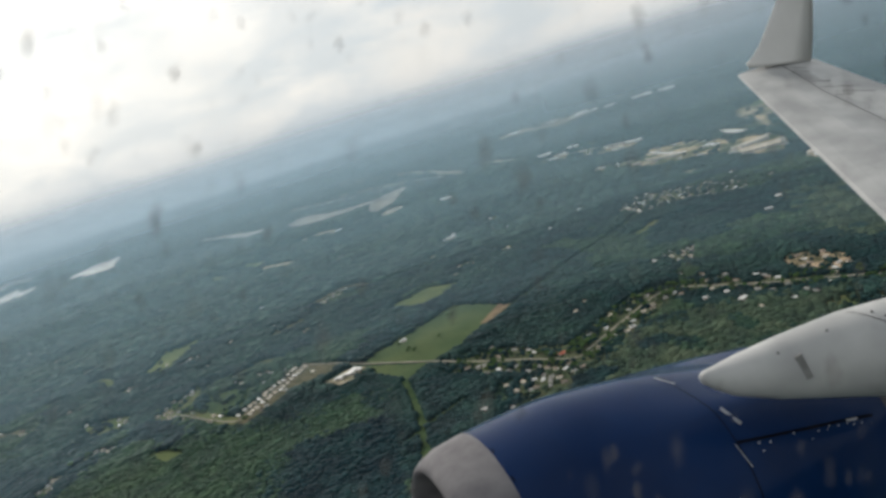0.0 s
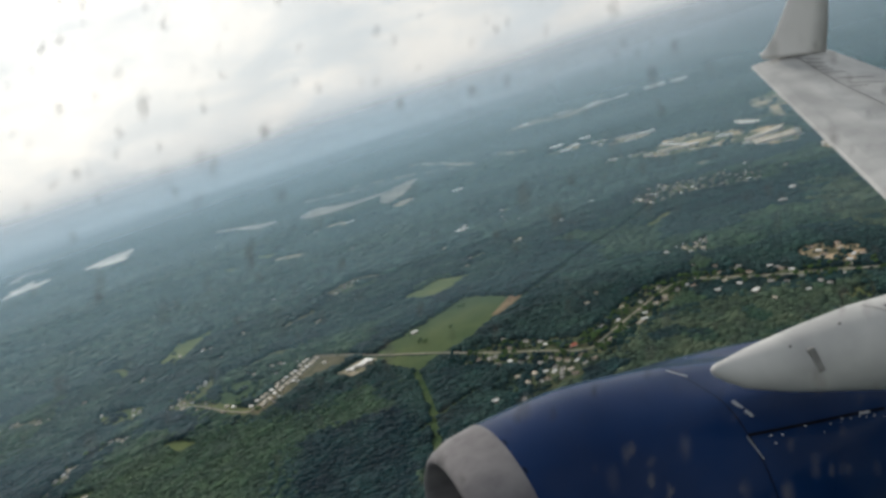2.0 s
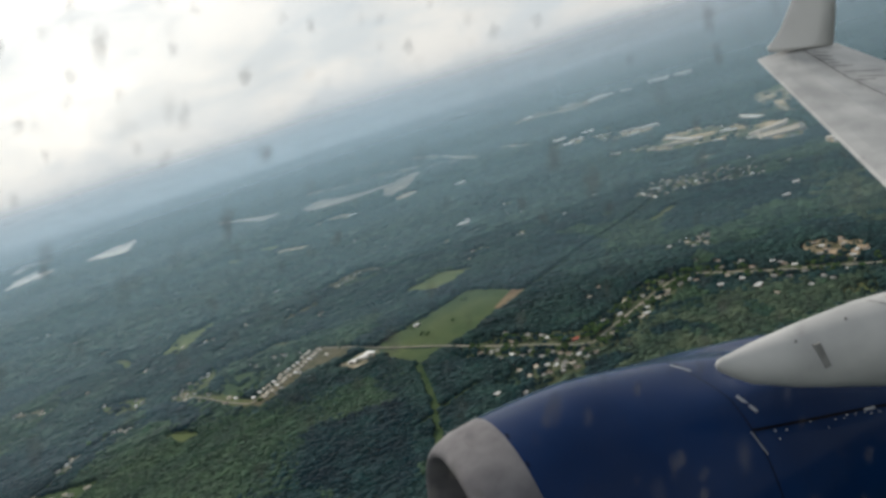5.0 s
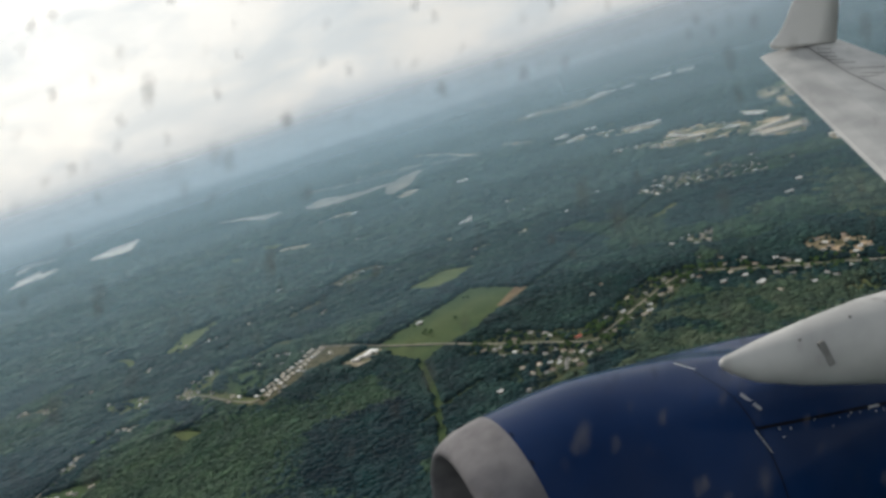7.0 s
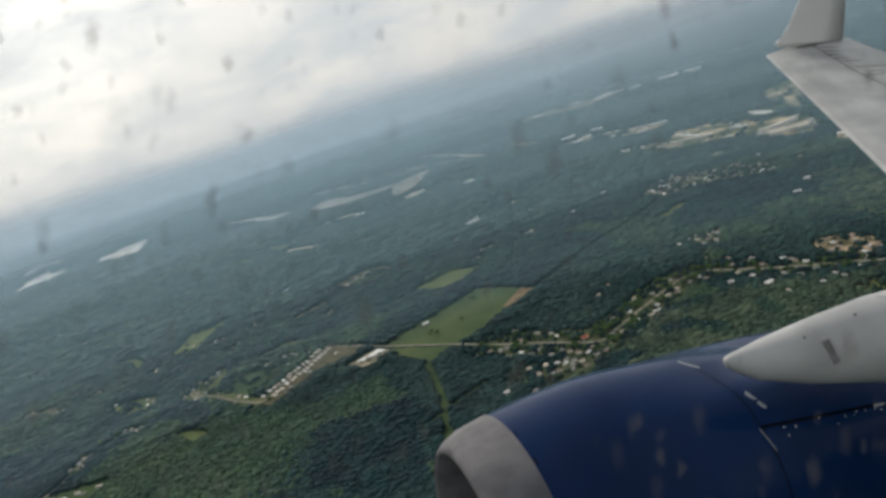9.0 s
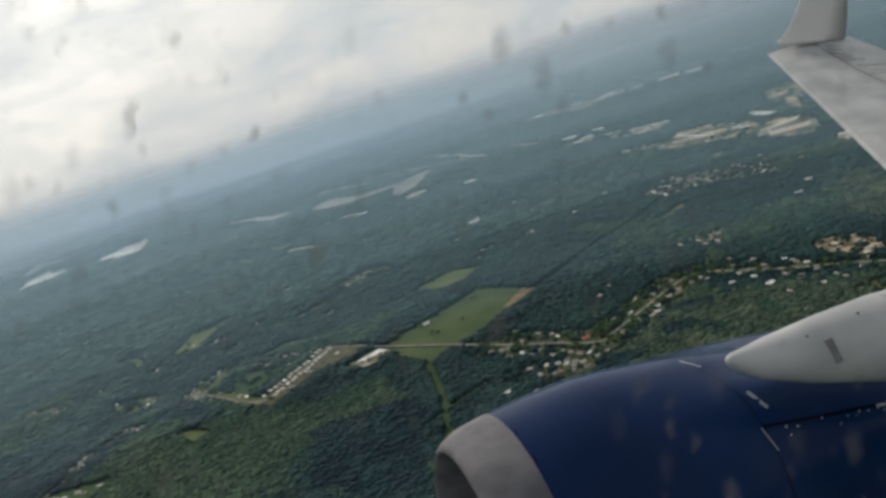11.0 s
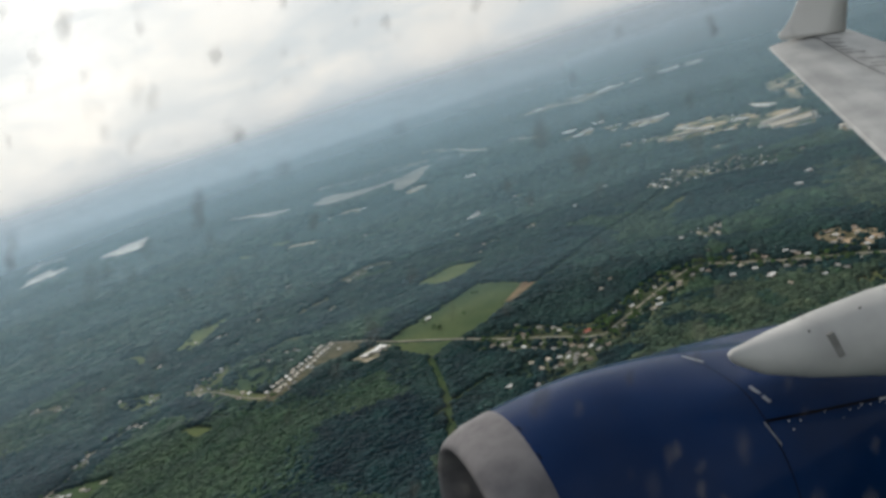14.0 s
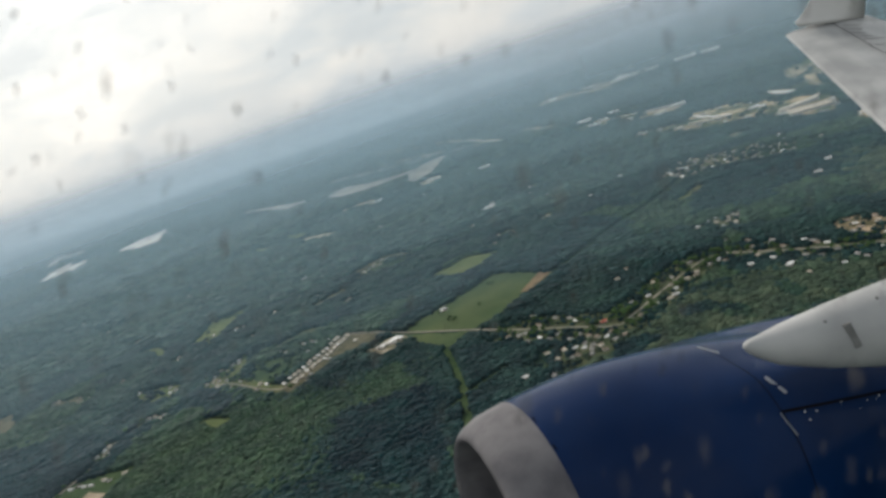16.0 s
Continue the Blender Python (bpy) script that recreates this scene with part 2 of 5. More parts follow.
def mesh_ob(name, verts, faces, mat, parent=None, label="", smooth=False):
    me = bpy.data.meshes.new(name)
    me.from_pydata([tuple(v) for v in verts], [], [tuple(f) for f in faces])
    me.materials.append(mat)
    if smooth:
        me.polygons.foreach_set("use_smooth", [True] * len(me.polygons))
    me.update()
    ob = new(name, me)
    if parent:
        ob.parent = parent
    if label:
        ob["label"] = label
    return ob


def part(name, bm, mat, parent, label="", smooth=False):
    bmesh.ops.recalc_face_normals(bm, faces=bm.faces[:])
    me = bpy.data.meshes.new(name)
    bm.to_mesh(me)
    bm.free()
    me.materials.append(mat)
    if smooth:
        me.polygons.foreach_set("use_smooth", [True] * len(me.polygons))
    ob = new(name, me)
    ob.parent = parent
    if label:
        ob["label"] = label
    return ob


def thing(name, m, label, category, group="", kind=""):
    ob = new(name)
    ob.empty_display_size = 1.0
    ob.matrix_basis = m
    return tagged(ob, label, category, group, kind)


def add_box(bm, cx, cy, cz, sx, sy, sz, turn=0.0):
    m = Matrix.Translation((cx, cy, cz)) @ Matrix.Rotation(turn, 4, "Z") @ Matrix.Diagonal((sx, sy, sz, 1))
    return bmesh.ops.create_cube(bm, size=1.0, matrix=m)["verts"]


layer = [0.08]


def next_level():
    """Each sheet of ground cover lies a little above the one before."""
    layer[0] += 0.003
    return layer[0]


def slab(name, pts, mat, label, category, z=None, ragged=1.2, step=7.0):
    """A patch of ground cover with a slightly ragged border, a little above the ground."""
    z = next_level() if z is None else z
    edge = []
    n = len(pts)
    for i in range(n):
        a, b = np.array(pts[i], float), np.array(pts[(i + 1) % n], float)
        k = max(2, int(np.linalg.norm(b - a) / step))
        for j in range(k):
            edge.append(a + (b - a) * j / k + rng.normal(0, ragged, 2))
    k = len(edge)
    top = [(x, y, z) for x, y in edge]
    foot = [(x, y, 0.0) for x, y in edge]
    faces = [tuple(range(k))] + [(i, i + k, (i + 1) % k + k, (i + 1) % k) for i in range(k)]
    ob = mesh_ob(name, top + foot, faces, mat)
    bm = bmesh.new()
    bm.from_mesh(ob.data)
    bmesh.ops.recalc_face_normals(bm, faces=bm.faces[:])
    bm.to_mesh(ob.data)
    bm.free()
    return tagged(ob, label, category, kind="structure")


def curve_points(pts, step=8.0):
    """A smooth line through the given corners."""
    p = [np.array(q, float) for q in pts]
    p = [2 * p[0] - p[1]] + p + [2 * p[-1] - p[-2]]
    out = []
    for i in range(1, len(p) - 2):
        k = max(2, int(np.linalg.norm(p[i + 1] - p[i]) / step))
        for j in range(k):
            t = j / k
            out.append(0.5 * (2 * p[i] + (p[i + 1] - p[i - 1]) * t + (2 * p[i - 1] - 5 * p[i] + 4 * p[i + 1] - p[i + 2]) * t * t
                              + (3 * p[i] - p[i - 1] - 3 * p[i + 1] + p[i + 2]) * t ** 3))
    out.append(p[-2])
    return np.array(out)


def ribbon(name, pts, width, mat, label, category, z=None):
    z = next_level() if z is None else z
    line = curve_points(pts)
    d = np.gradient(line, axis=0)
    d /= np.linalg.norm(d, axis=1)[:, None]
    side = np.c_[-d[:, 1], d[:, 0]] * width / 2
    side *= (1 + rng.normal(0, 0.05, len(line)))[:, None]
    rows = [(line + side, z), (line + side * 1.15, 0.0), (line - side * 1.15, 0.0), (line - side, z)]
    verts = [(x, y, h) for xy, h in rows for x, y in xy]
    k = len(line)
    faces = []
    for a, b in ((0, 3), (1, 0), (3, 2)):
        faces += [(a * k + i, b * k + i, b * k + i + 1, a * k + i + 1) for i in range(k - 1)]
    ob = mesh_ob(name, verts, faces, mat)
    bm = bmesh.new()
    bm.from_mesh(ob.data)
    bmesh.ops.recalc_face_normals(bm, faces=bm.faces[:])
    if sum(f.normal.z for f in bm.faces) < 0:
        bmesh.ops.reverse_faces(bm, faces=bm.faces[:])
    bm.to_mesh(ob.data)
    bm.free()
    return tagged(ob, label, category, kind="structure")


# ---- plan of the country below ----
# fields, yards and water: corners in metres
BIG_FIELD = [(-338, 768), (-272, 813), (-212, 858), (-152, 784), (-230, 708), (-270, 690), (-338, 749)]
BIG_FIELD_CORNER = [(-199, 752), (-166, 800), (-153, 786), (-187, 746)]
SMALL_FIELD = [(-297, 942), (-240, 981), (-190, 950), (-222, 913), (-252, 904)]
ROADSIDE_FIELD = [(-338, 742), (-270, 688), (-295, 664), (-330, 712)]
SCHOOL_YARD = [(-392, 732), (-352, 754), (-338, 735), (-345, 722), (-365, 706)]
SUBDIVISION = [(-492, 718), (-473, 691), (-424, 751), (-375, 764), (-373, 784), (-412, 827), (-434, 801), (-452, 758), (-481, 721)]
SUBDIVISION_WEST = [(-602, 806), (-560, 878), (-545, 857), (-554, 805), (-517, 757), (-483, 718), (-488, 704), (-557, 772)]
SUBDIVISION_FIELD = [(-540, 838), (-474, 803), (-482, 745), (-508, 750), (-538, 790)]
STRIP_GREEN = [(-474, 1024), (-421, 1073), (-361, 1121), (-354, 1100), (-424, 1037), (-456, 1013)]
PASTURE = [(-672, 1036), (-662, 1124), (-625, 1118), (-592, 1157), (-622, 1050), (-636, 1000)]
PASTURE_WEST = [(-710, 878), (-668, 868), (-637, 850), (-636, 808), (-662, 812), (-702, 846)]
FARM_FIELD = [(-756, 564), (-728, 604), (-694, 653), (-629, 643), (-637, 620), (-652, 558), (-662, 532), (-704, 516)]
FARM_STRIP = [(-716, 606), (-692, 617), (-655, 584), (-663, 562)]
FARM_BROWN = [(-674, 608), (-670, 617), (-648, 601), (-651, 591)]
FARM_DARK = [(-742, 572), (-722, 598), (-668, 553), (-672, 535), (-700, 522)]
YELLOW_FIELD = [(-619, 467), (-596, 499), (-550, 466), (-556, 446), (-586, 436)]
YELLOW_FIELD_LOW = [(-650, 469), (-622, 454), (-590, 416), (-568, 412), (-560, 396), (-618, 400), (-642, 440)]
YELLOW_FIELD_EAST = [(-570, 415), (-550, 433), (-523, 443), (-524, 405)]
BROWN_CLEARING = [(-1012, 959), (-987, 971), (-943, 990), (-902, 934), (-899, 899), (-938, 921)]
WEST_LOTS = [(-1118, 745), (-1131, 823), (-1089, 833), (-1016, 755), (-1069, 748)]
WEST_GREEN = [(-1053, 640), (-1008, 662), (-983, 665), (-955, 626), (-1002, 612)]
WOOD_GLADE = [(-580, 702), (-559, 700), (-535, 678), (-551, 666)]
DIRT_YARD = [(102, 625), (118, 641), (139, 634), (153, 598), (138, 572), (118, 570), (106, 596)]
BANK_CLEARING = [(62, 509), (85, 516), (111, 500), (104, 482), (83, 485)]
INDUSTRY_YARD = [(215, 472), (264, 523), (294, 531), (311, 498), (262, 447), (234, 438)]
EAST_SLAB = [(312, 536), (330, 559), (373, 518), (358, 498)]
EAST_SLAB_LOW = [(290, 483), (328, 469), (322, 452), (290, 470)]
SOUTH_LOT = [(-210, 500), (-190, 515), (-178, 502), (-192, 479)]
PLANT_YARD = [(353, 1157), (384, 1212), (462, 1248), (471, 1188), (417, 1103)]
PLANT_YARD_EAST = [(373, 991), (400, 1013), (439, 1024), (464, 937), (431, 847), (400, 856), (377, 881), (380, 956)]
PLANT_FIELD = [(172, 1437), (240, 1458), (288, 1387), (335, 1475), (398, 1442), (435, 1332), (479, 1219), (441, 1129), (401, 1082), (354, 1128), (355, 1226), (301, 1260), (258, 1294), (225, 1408)]
PLANT_TAIL = [(244, 1166), (292, 1158), (289, 1138), (255, 1142)]
PLANT_LOW = [(382, 887), (421, 886), (442, 880), (402, 858)]
PLANT_FAR = [(191, 1769), (230, 1838), (319, 1718), (384, 1671), (363, 1593), (294, 1591), (231, 1718)]
TRACK_GREEN = [(652, 1600), (690, 1650), (735, 1640), (712, 1560), (680, 1560)]
TRACK_LAND = [(577, 1562), (646, 1643), (688, 1603), (728, 1527), (699, 1501), (621, 1456), (528, 1318), (515, 1370), (582, 1467)]
VILLAGE = [(88, 1033), (125, 1098), (167, 1090), (276, 999), (248, 931), (163, 985), (110, 990)]
MID_LOTS = [(10, 758), (39, 772), (84, 770), (52, 717)]
RIVER_WEST = [(-925, 2598), (-774, 2400), (-671, 2228), (-613, 2250), (-594, 2263), (-671, 2334), (-776, 2460)]
RIVER = [(-537, 2167), (-526, 2255), (-477, 2264), (-393, 2155), (-268, 2129), (-236, 2153), (-186, 2219), (-144, 2190), (-209, 1969), (-263, 1869), (-290, 1930), (-277, 2071), (-405, 2052), (-491, 2081)]
RIVER_BAR = [(-265, 1818), (-206, 1798), (-207, 1758), (-250, 1775)]
SHOAL = [(-509, 1791), (-430, 1826), (-382, 1826), (-379, 1739), (-435, 1783)]
LAKE_NEAR = [(-1435, 2704), (-1374, 2880), (-1279, 2944), (-1232, 2782), (-1311, 2657)]
LAKE_MID = [(-1870, 3070), (-1972, 3392), (-1713, 3235), (-1729, 3160), (-1825, 3174), (-1796, 3017)]
LAKE_LOW = [(-1675, 2590), (-1676, 2815), (-1537, 2765), (-1516, 2673), (-1593, 2602)]
LAKE_FAR = [(-2674, 3844), (-2747, 4340), (-2591, 4061), (-2518, 3654)]
LAKE_SOUTH = [(-1321, 2599), (-1333, 2705), (-1232, 2743), (-1194, 2584)]
LAKE_THIN = [(-1737, 2821), (-1679, 2967), (-1619, 2836), (-1674, 2677)]
UPPER_CHANNEL = [(-543, 2547), (-366, 2394), (-257, 2310), (-130, 2253), (-41, 2154)]
FAR_MEADOW = [(-641, 1745), (-591, 1702), (-529, 1651), (-568, 1636)]
# roads and cuttings: lines in metres
FIELD_ROAD = [(-417, 823), (-373, 786), (-339, 751), (-268, 690), (-229, 651), (-182, 611), (-143, 576), (-128, 581), (-78, 618), (-20, 657), (5, 655)]
LONG_ROAD = [(5, 655), (36, 620), (67, 589), (109, 553), (145, 518), (179, 488), (208, 459), (222, 445), (252, 415)]
CROSS_ROAD = [(120, 405), (156, 441), (181, 456), (212, 475), (236, 494)]
CROSS_LANE = [(236, 494), (258, 513), (347, 588), (428, 662), (560, 775)]
DIRT_CURVE = [(177, 488), (177, 470), (176, 455), (164, 444), (154, 440)]
SUBDIVISION_ROAD = [(-415, 822), (-441, 775), (-468, 735), (-484, 711), (-520, 742), (-556, 783), (-590, 815), (-556, 868)]
FARM_ROAD = [(-790, 520), (-759, 564), (-728, 608), (-700, 655), (-687, 692), (-683, 726), (-650, 760)]
SOUTH_ROAD = [(-860, 612), (-818, 581), (-786, 555), (-753, 522), (-718, 496), (-685, 463), (-655, 435), (-610, 390)]
WEST_ROAD = [(-1075, 630), (-1041, 654), (-1011, 672), (-990, 712), (-975, 770)]
WEST_STREAK = [(-915, 717), (-899, 687), (-886, 664)]
TRACK_ROAD = [(743, 1820), (758, 1731), (758, 1638), (700, 1554), (647, 1527), (580, 1520), (560, 1420), (527, 1322), (523, 1295), (528, 1168), (573, 1103), (609, 1049), (650, 1000)]
PLANT_ROAD = [(440, 902), (490, 899), (525, 890), (570, 868), (640, 830)]
FAR_ROAD = [(1000, 3480), (1180, 3560), (1330, 3330), (1396, 3020), (1468, 2763)]
POWER_CUT = [(-300, 660), (-297, 640), (-293, 565), (-295, 510), (-297, 445), (-300, 400)]
POWER_SPUR = [(-312, 524), (-282, 549), (-250, 570)]
HEDGE_CUT = [(-183, 753), (-29, 886), (32, 929), (110, 1000)]
# woods of lighter broadleaf, of pine, and some darkened to imitate shade
OLIVE_WOODS = [[(-123, 555), (-70, 575), (-4, 584), (47, 563), (84, 536), (116, 535), (65, 468), (7, 485), (-39, 481), (-118, 501)],
               [(262, 849), (329, 800), (392, 748), (384, 680), (287, 608), (185, 617), (192, 699)],
               [(-170, 560), (-120, 560), (-100, 500), (-160, 480), (-210, 520)]]
LIGHT_WOODS = [[(-697, 663), (-550, 646), (-465, 667), (-367, 646), (-320, 640), (-390, 604), (-431, 565), (-432, 474), (-647, 558)],
               [(-661, 722), (-546, 729), (-494, 690), (-455, 672), (-440, 640), (-449, 591), (-443, 553), (-500, 509), (-570, 476), (-609, 514), (-623, 561)],
               [(-130, 489), (-69, 526), (-11, 544), (52, 524), (92, 500), (44, 487), (-12, 440), (-48, 433)]]
DARK_WOODS = [[(-412, 596), (-334, 586), (-316, 506), (-316, 435), (-368, 436), (-415, 497)],
              # belt along the field: its shade is put into the leaf colour
              [(-350, 770), (-282, 816), (-214, 864), (-204, 880), (-232, 898), (-362, 790)],
              [(-632, 756), (-612, 799), (-585, 798), (-542, 745), (-544, 686)],
              [(-390, 538), (-363, 577), (-329, 588), (-310, 551), (-308, 509), (-353, 506)],
              # wide south-western block, darkened in colour to imitate vignetting
              [(-1700, 1250), (-1000, 880), (-640, 740), (-690, 560), (-640, 470), (-600, 390), (-700, 300), (-1700, 300)]]

# ---- ground, water, fields and roads ----
def build_ground():
    xs = np.linspace(-7500, 7500, 61)
    ys = np.linspace(-3000, 9000, 49)
    verts = [(x, y, 0.0) for y in ys for x in xs]
    w = len(xs)
    faces = [(j * w + i, j * w + i + 1, (j + 1) * w + i + 1, (j + 1) * w + i) for j in range(len(ys) - 1) for i in range(w - 1)]
    tagged(mesh_ob("ground", verts, faces, FOREST_FLOOR), "flat dark green wooded lowland reaching the hazy horizon", "ground", kind="structure")


CLEARINGS = []
build_ground()

for name, pts, mat, label, category in (
        ("field", BIG_FIELD, CROP, "large mown green field bordered by dark woods", "field"),
        ("field", SMALL_FIELD, CROP_PALE, "small pale green field in a wood clearing", "field"),
        ("field", ROADSIDE_FIELD, CROP, "narrow green field along the country road", "field"),
        ("yard", SCHOOL_YARD, GRAVEL, "pale gravel yard round the white school", "yard"),
        ("lawn", SUBDIVISION, DULL, "dry grass lots between rows of new houses", "lawn"),
        ("lawn", SUBDIVISION_WEST, SCRUB, "rough grass lots along the housing loop", "lawn"),
        ("field", SUBDIVISION_FIELD, CROP_DARK, "rough green meadow enclosed by the housing loop", "field"),
        ("field", STRIP_GREEN, GARDEN, "narrow light green strip beside houses", "field"),
        ("field", PASTURE, CROP_PALE, "pale yellow-green pasture among woods", "field"),
        ("field", PASTURE_WEST, SCRUB, "rough yellow-green pasture with bushes", "field"),
        ("field", FARM_FIELD, CROP_DARK, "green farm field beside a straight lane", "field"),
        ("field", BROWN_CLEARING, DULL, "brown cleared strip in the woods", "field"),
        ("yard", WEST_LOTS, DRY_GRASS, "scrubby lots with trailers and bare patches", "yard"),
        ("field", WEST_GREEN, SCRUB, "rough green clearing beside a lane", "field"),
        ("field", WOOD_GLADE, CROP_PALE, "small light green glade in the wood", "field"),
        ("field", YELLOW_FIELD, CROP_YELLOW, "bright yellow-green field edged by trees", "field"),
        ("field", YELLOW_FIELD_LOW, CROP_YELLOW, "bright yellow-green field along a hedge", "field"),
        ("field", YELLOW_FIELD_EAST, CROP_YELLOW, "small bright yellow-green field", "field"),
        ("yard", DIRT_YARD, SOIL, "bare reddish dirt yard with parked trailers", "yard"),
        ("field", BANK_CLEARING, SCRUB, "dull green clearing in the wood", "field"),
        ("yard", INDUSTRY_YARD, GRAVEL, "pale gravel yard of a works", "yard"),
        ("yard", EAST_SLAB_LOW, GRAVEL, "pale gravel yard with stored trailers", "yard"),
        ("yard", SOUTH_LOT, SOIL, "bare sandy lot beside houses", "yard"),
        ("yard", PLANT_YARD, SOIL, "pale sandy yard of a large plant", "yard"),
        ("yard", PLANT_YARD_EAST, WORKS_LAND, "bare sandy yard of a large plant", "yard"),
        ("yard", PLANT_FIELD, WORKS_LAND, "scrubby open land round factory sheds", "field"),
        ("yard", PLANT_TAIL, GRAVEL, "pale bare ground at the plant's end", "yard"),
        ("yard", PLANT_LOW, SOIL_BROWN, "bare brown soil beside the plant", "yard"),
        ("yard", PLANT_FAR, WORKS_LAND, "far open land with sheds", "yard"),
        ("yard", TRACK_LAND, WORKS_LAND, "rough pale open land round a road loop", "field"),
        ("field", TRACK_GREEN, CROP_PALE, "light green infield inside a road loop", "field"),
        ("lawn", VILLAGE, GARDEN, "grass lots of a small village", "lawn"),
        ("lawn", MID_LOTS, GARDEN, "grass lots of scattered houses", "lawn"),
        ("water", RIVER, WATER, "pale muddy river reflecting the bright sky", "river"),
        ("water", RIVER_WEST, WATER, "narrow pale river reach fading into haze", "river"),
        ("sand", RIVER_BAR, SAND, "pale sand bar on the river bend", "sand bar"),
        ("sand", SHOAL, GRAVEL, "pale bare shore beside the river", "shore"),
        ("water", LAKE_NEAR, WATER, "pale lake among far woods", "lake"),
        ("water", LAKE_MID, WATER, "long pale lake in the haze", "lake"),
        ("water", LAKE_LOW, WATER, "narrow pale lake in the haze", "lake"),
        ("water", LAKE_FAR, WATER, "far lake fading into haze", "lake"),
        ("water", LAKE_SOUTH, WATER, "pale second arm of the lake", "lake"),
        ("water", LAKE_THIN, WATER, "thin pale lake in the haze", "lake"),
        ("field", FAR_MEADOW, CROP_PALE, "far pale meadow among woods", "field")):
    slab(name, pts, mat, label, category, ragged=5.0 if name == "yard" and pts[0][1] > 850 else 3.0 if name == "yard" else 1.6 if name == "water" else 1.2)
for name, pts, mat, label, category in (
        ("field_corner", BIG_FIELD_CORNER, SOIL_BROWN, "bare brown corner of the large field", "field"),
        ("field_strip", FARM_STRIP, DULL, "dull brown ploughed strip in the farm field", "field"),
        ("field_strip", FARM_DARK, CROP_DARK, "dark green crop strip in the farm field", "field"),
        ("concrete_apron", EAST_SLAB, ROAD_PALE, "wide pale concrete apron", "pavement")):
    slab(name, pts, mat, label, category, z=0.42, ragged=0.6)
slab("field_patch", FARM_BROWN, ROAD_DIRT, "small pale ploughed patch in the farm field", "field", z=0.5, ragged=0.4)

road_z = 0.56
for pts, width in (([(-236, 655), (-182, 611), (-143, 576)], 56), ([(-143, 566), (-128, 581), (-78, 618), (-20, 657)], 50), ([(5, 655), (36, 620), (67, 589), (109, 553)], 24),
                   ([(-240, 470), (-205, 520), (-160, 560)], 38), ([(-402, 1088), (-365, 1125), (-325, 1119)], 14), ([(-687, 690), (-683, 726), (-650, 760)], 12),
                   ([(-718, 496), (-685, 463)], 5), ([(-875, 968), (-835, 958), (-800, 922)], 16), ([(-105, 690), (-88, 706)], 12), ([(15, 690), (30, 694)], 10)):
    ribbon("lawn", pts, width, GARDEN, "patchy olive garden ground round the houses", "lawn")
for pts, width in (([(-376, 2964), (-218, 2694), (-98, 2503), (12, 2081)], 22), ([(267, 2670), (372, 2639), (464, 2570), (609, 2610)], 60),
                   ([(301, 2740), (425, 2755), (520, 2690)], 40), ([(60, 2133), (97, 2137), (156, 1965)], 26), ([(-548, 1589), (-477, 1534)], 22),
                   ([(-682, 1673), (-646, 1627)], 14), ([(-768, 1080), (-742, 1069), (-720, 1024)], 10), ([(92, 4200), (282, 4150), (463, 3929)], 60),
                   ([(-413, 2548), (-261, 2414), (-149, 2306)], 22), ([(58, 890), (102, 924)], 12), ([(1113, 3582), (1266, 3409), (1443, 3372)], 70), ([(1420, 3818), (1699, 4055), (1992, 4144)], 90),
                   ([(456, 2707), (525, 2640), (596, 2566)], 34), ([(281, 2731), (403, 2672)], 26), ([(760, 2531), (883, 2450)], 22)):
    ribbon("clearing", pts, width, SCRUB if width < 20 or pts[0][1] < 1000 else GRAVEL, "pale bare clearing in far woods", "clearing")
    CLEARINGS.append((pts, width * (0.5 if pts[0][1] < 1500 else 0.75)))
for name, pts, width, mat, label in (
        ("road", FIELD_ROAD, 2.1, ROAD_PALE, "pale country road through fields and village"),
        ("road", LONG_ROAD, 3.0, ROAD_PALE, "pale straight country road along the woods"),
        ("road", CROSS_ROAD, 4.0, ROAD_DIRT, "wide sandy road cut straight through the forest"),
        ("road", CROSS_LANE, 1.6, ROAD_DIRT, "narrow sandy lane along a straight forest cut"),
        ("track", DIRT_CURVE, 5.0, ROAD_DIRT, "curving bare dirt track"),
        ("road", SUBDIVISION_ROAD, 2.0, ROAD_PALE, "pale looping street of the housing estate"),
        ("road", FARM_ROAD, 2.2, ROAD_PALE, "straight pale farm lane"),
        ("road", SOUTH_ROAD, 1.3, DULL, "pale lane lined with houses"),
        ("road", WEST_ROAD, 1.8, ROAD_PALE, "pale lane through scrubby lots"),
        ("track", WEST_STREAK, 2.2, ROAD_PALE, "short bare pale track in the wood"),
        ("road", TRACK_ROAD, 6.0, GRAVEL, "pale looping road on cleared land"),
        ("road", PLANT_ROAD, 5.0, GRAVEL, "broad sandy road to the plant"),
        ("road", FAR_ROAD, 80.0, GRAVEL, "far pale highway corridor in the haze"),
        ("track", POWER_CUT, 9.0, RIDE, "light green grassy power line cutting"),
        ("track", POWER_SPUR, 6.0, RIDE, "green grassy ride through the wood")):
    road_z += 0.012
    ribbon(name, pts, width, mat, label, "road" if name == "road" else "track", z=road_z)

ribbon("water", UPPER_CHANNEL, 20.0, WATER, "thin pale side channel of the river", "river", z=0.4)
CLEARINGS.append((UPPER_CHANNEL, 24.0))

